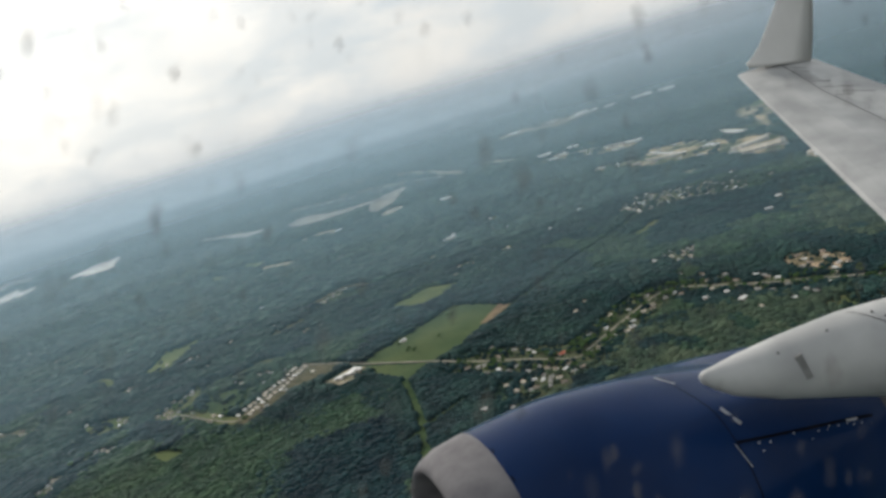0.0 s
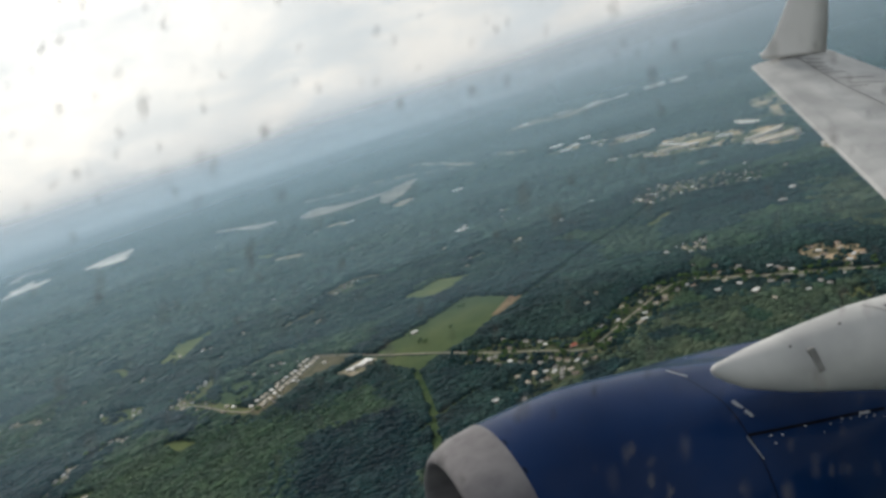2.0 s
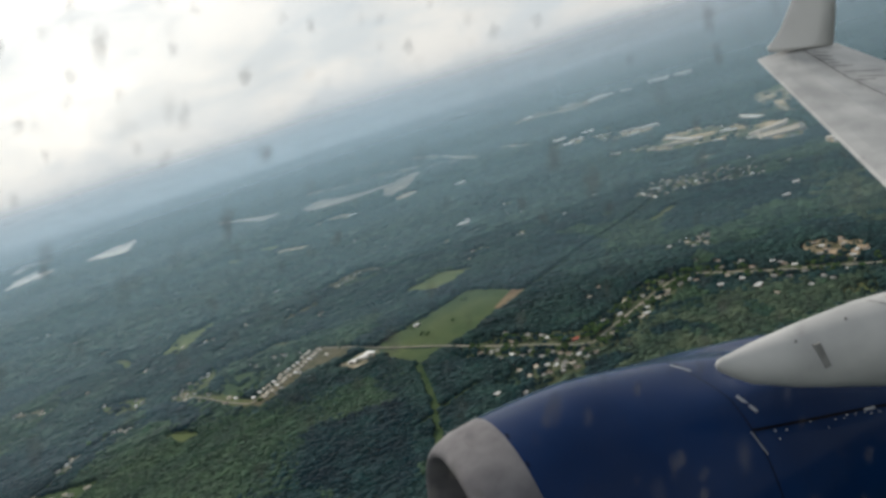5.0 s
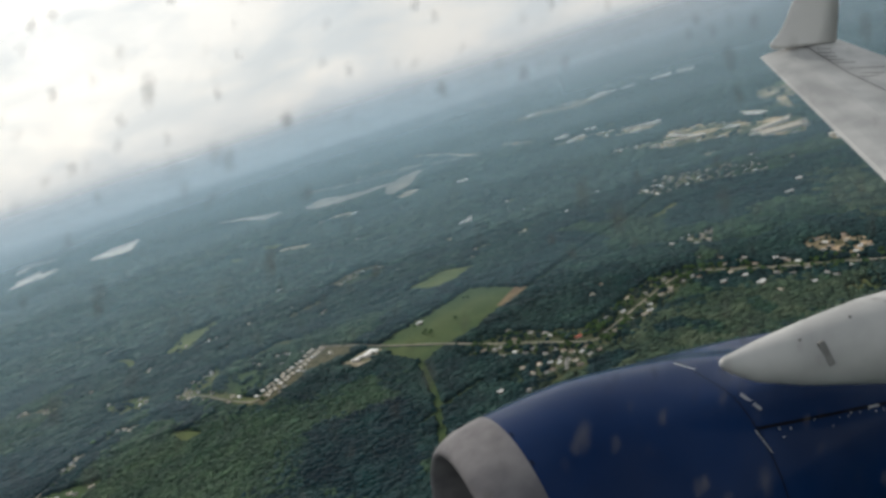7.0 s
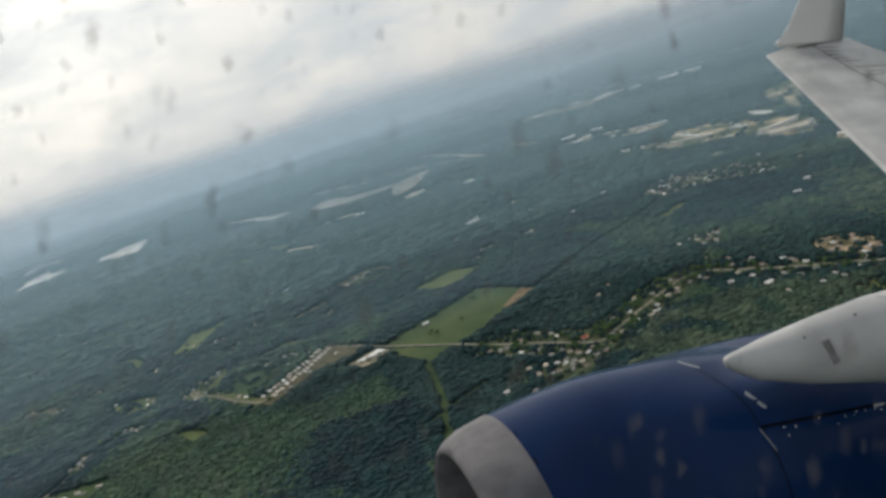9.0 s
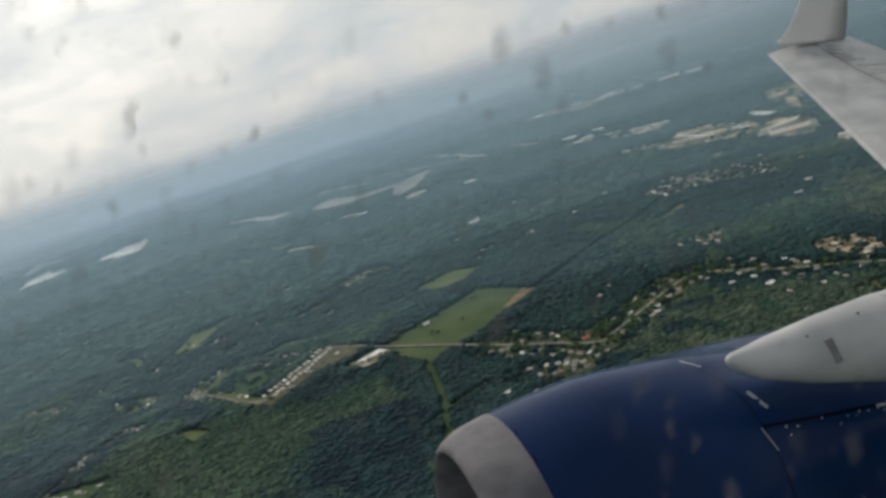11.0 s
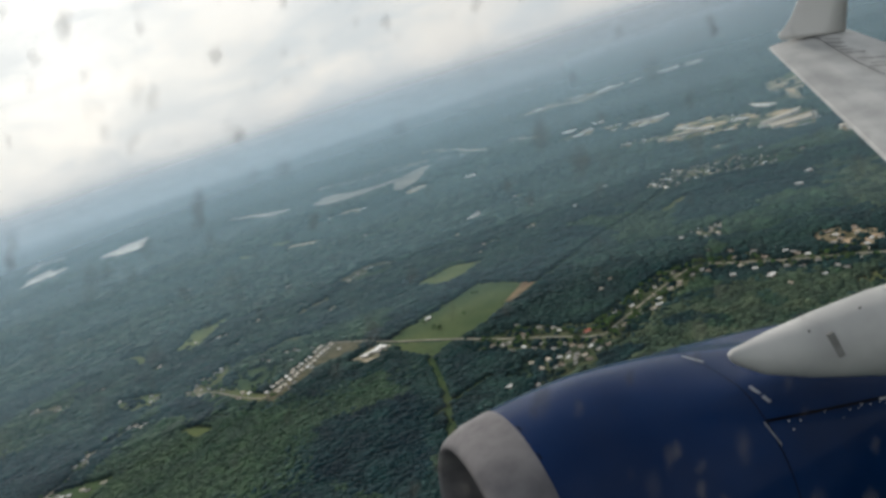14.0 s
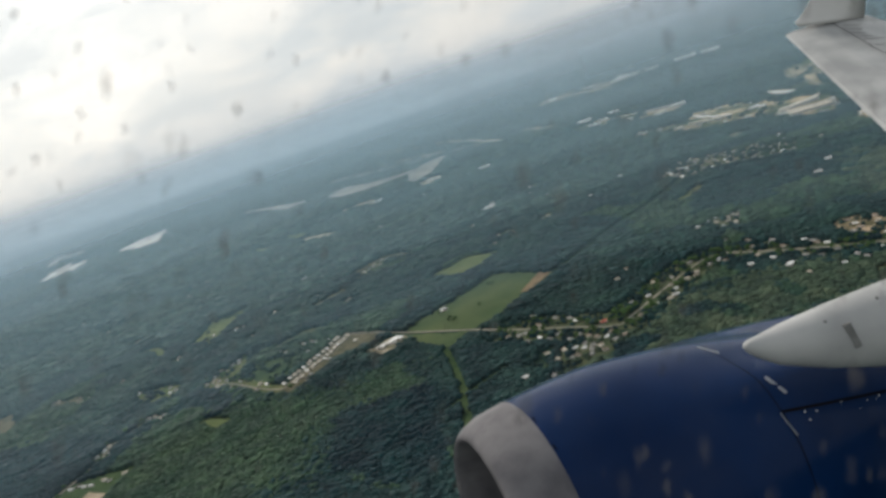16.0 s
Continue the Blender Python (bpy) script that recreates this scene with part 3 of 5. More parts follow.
# ---- see-through sheets imitating haze over the distance ----
MID_X, MID_Y = -274.0, -40.0
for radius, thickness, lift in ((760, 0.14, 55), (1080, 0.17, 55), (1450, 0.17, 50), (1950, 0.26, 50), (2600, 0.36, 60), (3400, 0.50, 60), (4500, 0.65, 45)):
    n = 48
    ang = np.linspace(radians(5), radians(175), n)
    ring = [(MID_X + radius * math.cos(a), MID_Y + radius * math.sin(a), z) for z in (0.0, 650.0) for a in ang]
    ob = mesh_ob("haze_curtain", ring, [(i, i + 1, n + i + 1, n + i) for i in range(n - 1)], haze_material("haze_sheet", thickness, float(lift), 1.0 if radius < 1900 else 0.4 if radius < 3000 else 0.0, 0.0 if radius < 1900 else 0.05 if radius < 3000 else 0.12), smooth=True)
    tagged(ob, "thin bluish see-through curtain imitating haze over the distant woods", "haze", kind="structure")


# one more added sheet, a faint haze veil over the nearer ground
near_haze_sheet = [(x, 215.0, z) for z in (0.0, 650.0) for x in (-1500.0, 1100.0)]
tagged(mesh_ob("haze_curtain", near_haze_sheet, [(0, 1, 3, 2)], haze_material("haze_sheet", 0.014, 55.0)), "thin bluish see-through curtain imitating haze under the flight path", "haze", kind="structure")


# ---- woods ----
def inside(pts, x, y):
    hit = np.zeros(len(x), bool)
    n = len(pts)
    for i in range(n):
        (ax, ay), (bx, by) = pts[i], pts[(i + 1) % n]
        if ay == by:
            continue
        cross = (ay > y) != (by > y)
        hit ^= cross & (x < (bx - ax) * (y - ay) / (by - ay) + ax)
    return hit


def near_line(pts, x, y, reach):
    hit = np.zeros(len(x), bool)
    line = curve_points(pts, 15.0)
    for a, b in zip(line[:-1], line[1:]):
        sel = (x > min(a[0], b[0]) - reach) & (x < max(a[0], b[0]) + reach) & (y > min(a[1], b[1]) - reach) & (y < max(a[1], b[1]) + reach)
        if not sel.any():
            continue
        d = b - a
        px, py = x[sel] - a[0], y[sel] - a[1]
        t = np.clip((px * d[0] + py * d[1]) / (d @ d), 0, 1)
        hit[sel] |= np.hypot(px - t * d[0], py - t * d[1]) < reach
    return hit


BARE = [BIG_FIELD, SMALL_FIELD, ROADSIDE_FIELD, SCHOOL_YARD, SUBDIVISION, FARM_FIELD, YELLOW_FIELD, YELLOW_FIELD_LOW,
        YELLOW_FIELD_EAST, BROWN_CLEARING, EAST_SLAB, PLANT_TAIL, PLANT_LOW,
        TRACK_GREEN, RIVER, RIVER_WEST, RIVER_BAR, SHOAL, LAKE_NEAR, LAKE_MID, LAKE_LOW, LAKE_FAR, LAKE_SOUTH, LAKE_THIN, FAR_MEADOW, WOOD_GLADE]
SHORES = [RIVER, RIVER_WEST, LAKE_NEAR, LAKE_MID, LAKE_LOW, LAKE_FAR, LAKE_SOUTH, LAKE_THIN]     # low reeds, no trees, on the southern shores
THIN = [(DIRT_YARD, 0.1), (STRIP_GREEN, 0.3), (INDUSTRY_YARD, 0.04), (SOUTH_LOT, 0.02), (PLANT_YARD, 0.06), (PLANT_YARD_EAST, 0.08), (SUBDIVISION_WEST, 0.1), (SUBDIVISION_FIELD, 0.05), (PASTURE, 0.05), (PASTURE_WEST, 0.12), (WEST_LOTS, 0.12), (WEST_GREEN, 0.3),
        (BANK_CLEARING, 0.25), (EAST_SLAB_LOW, 0.05), (TRACK_LAND, 0.1), (PLANT_FIELD, 0.07), (PLANT_FAR, 0.1), (VILLAGE, 0.38), (MID_LOTS, 0.35)]
CUTS = [(FIELD_ROAD, 4.0), (LONG_ROAD, 4.5), (CROSS_ROAD, 7.0), (CROSS_LANE, 4.0), (DIRT_CURVE, 4.5), (SUBDIVISION_ROAD, 4.0), (FARM_ROAD, 3.5), (SOUTH_ROAD, 3.2),
        (WEST_ROAD, 4.5), (WEST_STREAK, 4.5), (TRACK_ROAD, 11.0), (PLANT_ROAD, 10.0), (FAR_ROAD, 35.0), (POWER_CUT, 4.0), (POWER_SPUR, 3.2), (HEDGE_CUT, 4.5)]
# land along the roads where houses stand among trees
TOWN_LINES = [([(-232, 652), (-182, 611), (-143, 576), (-128, 581), (-78, 618), (-20, 657)], 30.0, 0.2),
              ([(5, 655), (36, 620), (67, 589), (109, 553)], 24.0, 0.4),
              ([(-215, 560), (-170, 545), (-140, 560)], 22.0, 0.25), ([(-240, 470), (-200, 500), (-160, 560)], 20.0, 0.22),
              ([(-402, 1088), (-365, 1125), (-325, 1119)], 14.0, 0.5), ([(-540, 872), (-510, 850), (-470, 822), (-430, 830)], 20.0, 0.55),
              ([(-665, 756), (-632, 753)], 8.0, 0.4), ([(-687, 692), (-683, 723)], 8.0, 0.4),
              ([(-818, 581), (-753, 522), (-685, 463)], 9.0, 0.5)]
CUTS += CLEARINGS
building_spots = []


def dome(rings, wobble):
    """One crown: a lumpy dome of a few rings, unit radius and height."""
    verts, faces, start = [(rng.normal(0, 0.12), rng.normal(0, 0.12), 1.0)], [], []
    for n, r, z in rings:
        start.append((len(verts), n))
        off = rng.uniform(0, 6.28)
        for i in range(n):
            a = off + 6.283 * (i + rng.normal(0, 0.12)) / n
            q = r * (1 + rng.normal(0, wobble))
            verts.append((q * math.cos(a), q * math.sin(a), z * (1 + rng.normal(0, wobble * 0.5))))
    s, n = start[0]
    faces += [(0, s + i, s + (i + 1) % n) for i in range(n)]
    for (s, n), (u, m) in zip(start[:-1], start[1:]):
        i = j = 0
        while i < n or j < m:
            if j * n <= i * m and j < m:
                faces.append((s + i % n, u + j % m, u + (j + 1) % m))
                j += 1
            else:
                faces.append((s + i % n, u + j % m, s + (i + 1) % n))
                i += 1
    return np.array(verts), np.array(faces)


FAR_DOMES = [dome(((5, 0.85, 0.60), (4, 1.0, 0.0)), 0.24) for _ in range(32)]


def value_noise(x, y, size, seed):
    """Smooth random field in 0..1 over the plan."""
    table = np.random.default_rng(seed).random((256, 256))
    u, v = x / size + 1000.0, y / size + 1000.0
    i, j = np.floor(u).astype(int), np.floor(v).astype(int)
    a, b = u - i, v - j
    a, b = a * a * (3 - 2 * a), b * b * (3 - 2 * b)
    g = lambda p, q: table[p % 256, q % 256]
    return (g(i, j) * (1 - a) + g(i + 1, j) * a) * (1 - b) + (g(i, j + 1) * (1 - a) + g(i + 1, j + 1) * a) * b


def woodland(y0, y1, gap, radius, height, domes, mat, label, pale=None):
    xa, xb = -600 - 0.74 * max(y1 + 90, 300), 40 + 0.84 * max(y1, 300)
    gx, gy = np.meshgrid(np.arange(xa, xb, gap), np.arange(y0, y1, gap * 0.87))
    gx[1::2] += gap / 2
    x = (gx + rng.normal(0, gap * 0.22, gx.shape)).ravel()
    y = (gy + rng.normal(0, gap * 0.22, gy.shape)).ravel()
    keep = (x > -600 - 0.74 * np.maximum(y + 90, 300)) & (x < 40 + 0.84 * np.maximum(y, 300))
    x, y = x[keep], y[keep]
    luck = rng.random(len(x))
    keep = np.ones(len(x), bool)
    for pts in BARE:
        keep &= ~inside(pts, x, y) & ~inside(pts, x, y * (1.009 if y0 < 1000 else 1.015))
    for pts in SHORES:
        for low in (22.0, 45.0):
            keep &= ~inside(pts, x + low * 0.1, y + low)
    for pts, share in THIN:
        keep &= ~((inside(pts, x, y) | inside(pts, x, y * (1.009 if y0 < 1000 else 1.015))) & (luck > share))
    for pts, reach in CUTS:
        keep &= ~near_line(pts, x, y, reach + radius * 0.3)
        keep &= ~near_line(pts, x, y * 1.003 + 0.006 * np.maximum(y - 800, 0), reach + 0.003 * y0)
    for pts, reach, share in TOWN_LINES:
        keep &= ~(near_line(pts, x, y, reach) & (luck > share))
    for bx, by, br in building_spots:
        keep &= (np.hypot(x - bx, y - by) > br + radius * 0.5) & (np.hypot(x - bx, y * 1.008 - by) > br)
    # a few natural gaps
    keep &= ~((value_noise(x, y, 55.0, 5) > 0.83) & (luck > 0.85))
    x, y = x[keep], y[keep]
    light = (value_noise(x, y, 120.0, 21) + 0.25 * value_noise(x, y, 30.0, 22)) > 0.86
    for pts in LIGHT_WOODS:
        light |= inside(pts, x + rng.normal(0, 14, len(x)), y + rng.normal(0, 14, len(x)))
    olive = np.zeros(len(x), bool)
    for pts in OLIVE_WOODS:
        olive |= inside(pts, x + rng.normal(0, 9, len(x)), y + rng.normal(0, 9, len(x)))
    olive &= value_noise(x, y, 26.0, 41) > 0.3
    # pine stands, plus woods whose shade is painted with the same leaves
    pine = np.zeros(len(x), bool)
    for pts in DARK_WOODS:
        pine |= inside(pts, x + rng.normal(0, 4, len(x)), y + rng.normal(0, 4, len(x)))
    pine &= value_noise(x, y, 60.0, 31) < 0.8
    if pale is None:
        raise_wood(x, y, radius, height, domes, mat, label)
        return
    light &= ~pine & ~olive
    olive &= ~pine
    mixed = ~(light | pine | olive)
    if olive.any():
        raise_wood(x[olive], y[olive], radius, height, domes, LEAVES_OLIVE, label.replace("dark green", "olive broadleaf"))
    raise_wood(x[mixed], y[mixed], radius, height, domes, mat, label)
    raise_wood(x[light], y[light], radius, height, domes, pale, label.replace("dark green", "light green broadleaf"))
    raise_wood(x[pine], y[pine], radius, height, domes, LEAVES_PINE_SHADED, label.replace("dark green", "dark pine and shade-darkened"))


def raise_wood(x, y, radius, height, domes, mat, label):
    n = len(x)
    lift = height * (0.25 + 1.1 * value_noise(x, y, 70.0, 9) + 0.8 * value_noise(x, y, 19.0, 10) + rng.normal(0, 0.05, n))
    big = np.exp(rng.normal(0.0, 0.4, n))
    wide = radius * np.clip(big, 0.55, 2.3)
    high = height * 0.44 * np.clip(big, 0.55, 2.1)
    turn = rng.uniform(0, 6.283, n)
    which = rng.integers(0, len(domes), n)
    vs, fs, base = [], [], 0
    for k, (dv, df) in enumerate(domes):
        s = np.nonzero(which == k)[0]
        c, d = np.cos(turn[s])[:, None], np.sin(turn[s])[:, None]
        px = x[s][:, None] + wide[s][:, None] * (dv[:, 0] * c - dv[:, 1] * d)
        py = y[s][:, None] + wide[s][:, None] * (dv[:, 0] * d + dv[:, 1] * c)
        pz = np.where(dv[None, :, 2] > 0.3, lift[s][:, None] + high[s][:, None] * dv[None, :, 2], 0.0)
        vs.append(np.stack([px, py, pz], -1).reshape(-1, 3))
        fs.append((df[None] + base + (np.arange(len(s)) * len(dv))[:, None, None]).reshape(-1, 3))
        base += len(s) * len(dv)
    v, f = np.concatenate(vs), np.concatenate(fs)
    me = bpy.data.meshes.new("woodland")
    me.vertices.add(len(v))
    me.vertices.foreach_set("co", v.astype(np.float32).ravel())
    me.loops.add(f.size)
    me.loops.foreach_set("vertex_index", f.astype(np.int32).ravel())
    me.polygons.add(len(f))
    me.polygons.foreach_set("loop_start", np.arange(0, f.size, 3, dtype=np.int32))
    me.polygons.foreach_set("use_smooth", np.ones(len(f), bool))
    me.materials.append(mat)
    me.update(calc_edges=True)
    me.validate()
    tagged(new("woodland", me), label, "forest", kind="stuff")


# ---- buildings ----
def gable_roof(w, d, eave, rise, over, thick=0.22):
    """A roof of two sloping leaves with overhang and thickness, ridge along x."""
    bm = bmesh.new()
    x, y = w / 2 + over, d / 2 + over
    drop = rise * over / (d / 2)
    section = [(-y, eave - drop), (0, eave + rise), (y, eave - drop), (y, eave - drop - thick), (0, eave + rise - thick), (-y, eave - drop - thick)]
    ends = [[bm.verts.new((sx, a, b)) for a, b in section] for sx in (-x, x)]
    for i in range(6):
        j = (i + 1) % 6
        bm.faces.new((ends[0][i], ends[0][j], ends[1][j], ends[1][i]))
    for e in ends:
        bm.faces.new((e[0], e[1], e[4], e[5]))
        bm.faces.new((e[1], e[2], e[3], e[4]))
    return bm


def gable_walls(w, d, eave, rise):
    bm = bmesh.new()
    sec = [(-d / 2, 0), (-d / 2, eave), (0, eave + rise - 0.12), (d / 2, eave), (d / 2, 0)]
    ends = [[bm.verts.new((sx, a, b)) for a, b in sec] for sx in (-w / 2, w / 2)]
    for i in range(5):
        j = (i + 1) % 5
        bm.faces.new((ends[0][i], ends[0][j], ends[1][j], ends[1][i]))
    for e in ends:
        bm.faces.new(e)
    return bm


def make_house(m, w, d, roof_mat, label, group, wing=False, chimney=False, name="house", category="house"):
    ob = thing(name, m, label, category, group)
    eave, rise = 1.35, d * 0.22
    part("wall", gable_walls(w, d, eave, rise), WALL_PAINT, ob)
    roof = part("roof", gable_roof(w, d, eave, rise, 0.25), roof_mat, ob)
    if wing:
        bm = gable_roof(d * 0.7, w * 0.34, eave - 0.1, rise * 0.8, 0.2)
        bmesh.ops.transform(bm, matrix=pose(w * 0.2, -d * 0.5, 0, 0, 0, 90), verts=bm.verts[:])
        part("porch_roof", bm, roof_mat, ob)
        bm = gable_walls(d * 0.66, w * 0.3, eave - 0.1, rise * 0.8)
        bmesh.ops.transform(bm, matrix=pose(w * 0.2, -d * 0.5, 0, 0, 0, 90), verts=bm.verts[:])
        part("porch_wall", bm, WALL_PAINT, ob)
    if chimney:
        bm = bmesh.new()
        add_box(bm, -w * 0.25, 0, eave + rise + 0.15, 0.4, 0.4, 0.9)
        part("chimney", bm, ROOF_BROWN, roof)
    bm = bmesh.new()
    add_box(bm, -w * 0.1, -d / 2 - 0.01, 0.46, 0.42, 0.06, 0.92)
    part("door", bm, DOOR_PAINT, ob)
    for x in (-w * 0.34, w * 0.36):
        for y in ((d / 2 + 0.01,) if wing and x > 0 else (-d / 2 - 0.01, d / 2 + 0.01)):
            bm = bmesh.new()
            add_box(bm, x, y, 0.8, 0.5, 0.06, 0.45)
            part("window", bm, DARK_GLASS, ob)
    return ob


def house_kinds():
    for roof, words, w, d, wing, chim in (
            (ROOF_GREY, "low grey-roofed house", 5.0, 3.1, False, True),
            (ROOF_BROWN, "low brown-roofed house", 5.2, 3.2, True, False),
            (ROOF_TAN, "pale tan-roofed house", 4.6, 3.4, True, True),
            (ROOF_WHITE, "small white-roofed house", 4.9, 2.8, False, False),
            (ROOF_GREY, "winged grey-roofed house", 4.4, 3.5, True, False),
            (ROOF_TAN, "long light-tan-roofed house", 5.9, 3.0, False, False),
            (ROOF_CREAM, "bright cream-roofed new house", 4.4, 3.2, True, False)):
        yield roof, words, w, d, wing, chim


KINDS = list(house_kinds())
first_of = {}


def put_house(x, y, turn, kind, group, place_words):
    roof, words, w, d, wing, chim = KINDS[kind]
    if y > 940:
        building_spots.append((x, y, 3.5))
        far_lots.append((x, y, turn))
        return
    key = (kind, group)
    m = pose(x, y, 0.2, 0, 0, turn)
    building_spots.append((x, y, max(w, d) * 0.55 + 0.8))
    if key not in first_of:
        first_of[key] = make_house(m, w, d, roof, words + " " + place_words, group, wing, chim)
    else:
        copy_thing(first_of[key], m)


far_lots = []


def distant_houses():
    """Houses of the far settlements, too small to tell apart: walls and roofs of one joined object each tone."""
    for tone, roof in enumerate((ROOF_GREY, ROOF_BROWN, ROOF_TAN, ROOF_WHITE)):
        walls, roofs = bmesh.new(), bmesh.new()
        for k, (x, y, turn) in enumerate(far_lots):
            if (0, 1, 0, 1, 1, 0, 3, 1, 0, 2)[k % 10] != tone:
                continue
            w, d = rng.uniform(4.2, 6.2), rng.uniform(2.8, 3.8)
            for target, made in ((walls, gable_walls(w, d, 1.35, d * 0.22)), (roofs, gable_roof(w, d, 1.35, d * 0.22, 0.25))):
                bmesh.ops.transform(made, matrix=pose(x, y, 0.1, 0, 0, turn), verts=made.verts[:])
                me = bpy.data.meshes.new("piece")
                made.to_mesh(me)
                made.free()
                target.from_mesh(me)
                bpy.data.meshes.remove(me)
        ob = thing("distant_settlement", pose(0, 0, 0), ("grey-roofed", "brown-roofed", "tan-roofed", "white-roofed")[tone] + " houses of a far village and woods", "settlement", kind="stuff")
        part("walls", walls, WALL_DULL, ob)
        part("roofs", roofs, roof, ob)


def row_of_houses(pts, gap, offset, group, words, kinds, jitter=1.5, keep=1.0, across=0.0, deep=1.35):
    """Houses on both sides of a line, turned to face it."""
    line = curve_points(pts, 2.0)
    d = np.gradient(line, axis=0)
    d /= np.linalg.norm(d, axis=1)[:, None]
    run = np.r_[0, np.cumsum(np.linalg.norm(np.diff(line, axis=0), axis=1))]
    for side in (1, -1):
        s = rng.uniform(0, gap)
        while s < run[-1]:
            i = int(np.searchsorted(run, s))
            i = min(i, len(line) - 1)
            nx, ny = -d[i][1] * side, d[i][0] * side
            off = offset * rng.uniform(0.85, deep)
            x, y = line[i][0] + nx * off + rng.normal(0, jitter), line[i][1] + ny * off + rng.normal(0, jitter)
            if rng.random() < keep and all(math.hypot(x - bx, y - by) > br + 3.2 for bx, by, br in building_spots):
                put_house(x, y, math.degrees(math.atan2(d[i][1], d[i][0])) + (180 if side < 0 else 0) + across + rng.normal(0, 7),
                          int(rng.choice(kinds)), group, words)
            s += gap * rng.uniform(0.8, 1.3)


def scatter_houses(pts, count, turn, group, words, kinds):
    p = np.array(pts, float)
    made = tries = 0
    while made < count and tries < 4000:
        tries += 1
        x, y = rng.uniform(p[:, 0].min(), p[:, 0].max()), rng.uniform(p[:, 1].min(), p[:, 1].max())
        if not inside(pts, np.array([x]), np.array([y]))[0] or any(math.hypot(x - bx, y - by) < br + 4 for bx, by, br in building_spots):
            continue
        put_house(x, y, turn + 90 * int(rng.integers(0, 4)) + rng.normal(0, 8), int(rng.choice(kinds)), group, words)
        made += 1


def make_shed(x, y, turn, w, d, h, roof_mat, label, category="building", group="", ribs=6, name="warehouse"):
    """A large flat-pitched building with roof seams, loading doors and a parapet edge."""
    ob = thing(name, pose(x, y, 0.2, 0, 0, turn), label, category, group)
    building_spots.append((x, y, 0.62 * max(w, d)))
    part("wall", gable_walls(w, d, h, d * 0.04), WALL_PAINT, ob)
    roof = part("roof", gable_roof(w, d, h, d * 0.04, 0.3, 0.35), roof_mat, ob)
    for i in range(ribs):
        bm = gable_roof(0.35, d, h + 0.14, d * 0.04, 0.3, 0.12)
        bmesh.ops.translate(bm, vec=(-w / 2 + w * (i + 0.5) / ribs, 0, 0), verts=bm.verts[:])
        part("roof_seam", bm, roof_mat, roof)
    for i in range(max(2, int(w / 9))):
        bm = bmesh.new()
        add_box(bm, -w / 2 + w * (i + 0.5) / max(2, int(w / 9)), -d / 2 - 0.02, h * 0.35, 1.8, 0.12, h * 0.7)
        part("loading_door", bm, DOOR_PAINT, ob)
    for sx in (-0.25, 0.2):
        bm = bmesh.new()
        add_box(bm, w * sx, d * 0.12, h + d * 0.04 + 0.3, 1.4, 1.1, 0.8)
        part("roof_vent", bm, ROOF_GREY, roof)
    return ob


def build_school():
    ob = thing("school_building", pose(-360, 734, 0.12, 0, 0, 21), "long white flat-roofed school with two wings", "school")
    building_spots.append((-360, 734, 22))
    for name, x, y, w, d, turn in (("main_wing", 0, 0, 30, 2.6, 0), ("north_wing", 8, 3.4, 12, 2.8, 24), ("entrance_wing", -9, -3.2, 6, 3.4, 90),
                                   ("gym_hall", 14, -3.0, 5, 5, 10), ("classroom_wing", 3, -4.2, 10, 2.4, -20)):
        bm = bmesh.new()
        add_box(bm, x, y, 1.1, w, d, 2.2, radians(turn))
        wing = part(name, bm, WALL_PAINT, ob)
        bm = bmesh.new()
        add_box(bm, x, y, 2.32 + 0.03 * len(name), w + 0.5, d + 0.5, 0.25, radians(turn))
        part("flat_roof", bm, ROOF_WHITE, wing)
    for i in range(9):
        bm = bmesh.new()
        add_box(bm, -14 + 3.4 * i, 1.34, 1.2, 1.6, 0.1, 0.8)
        part("window", bm, DARK_GLASS, ob)


build_school()

def shed_between(ax, ay, bx, by, depth, h, roof_mat, label, ribs=5):
    """A long shed whose front runs from one corner to the other."""
    turn, w = math.atan2(by - ay, bx - ax), math.hypot(bx - ax, by - ay)
    make_shed((ax + bx) / 2 - math.sin(turn) * depth / 2, (ay + by) / 2 + math.cos(turn) * depth / 2, math.degrees(turn), w, depth, h, roof_mat, label, ribs=ribs)


shed_between(-204, 497, -186, 505, 4, 2.2, ROOF_CLAY, "long low shed with a reddish tan roof on the sandy lot", 5)
shed_between(-200, 490, -184, 497, 3.5, 2.2, ROOF_CLAY, "long low shed with a reddish tan roof on the sandy lot", 5)
shed_between(-196, 485, -189, 488, 1.6, 1.8, ROOF_WHITE, "narrow white-roofed trailer on the sandy lot", 3)
shed_between(366, 1142, 426, 1122, 30, 4, ROOF_TAN, "huge warehouse with a broad sunlit tan roof", 8)
shed_between(382, 1200, 458, 1212, 9, 3, ROOF_CREAM, "long cream-roofed shed behind the warehouse", 7)
shed_between(390, 1190, 450, 1198, 6, 3, ROOF_GREY, "long grey-roofed shed behind the warehouse", 6)
shed_between(390, 1000, 440, 964, 11, 4, ROOF_CREAM, "long factory with a bright cream roof", 7)
shed_between(386, 976, 412, 956, 7, 3, ROOF_WHITE, "white-roofed shed beside the long factory", 4)
shed_between(412, 902, 434, 886, 9, 3, ROOF_CREAM, "small cream-roofed shed on bare soil", 3)
shed_between(313, 1417, 328, 1326, 5, 3, ROOF_WHITE, "very long narrow white-roofed shed", 8)
shed_between(276, 1357, 322, 1321, 9, 3, ROOF_TAN, "long tan-roofed factory shed on open land", 6)
shed_between(318, 1330, 342, 1312, 6, 3, ROOF_WHITE, "white-roofed shed on open land", 4)
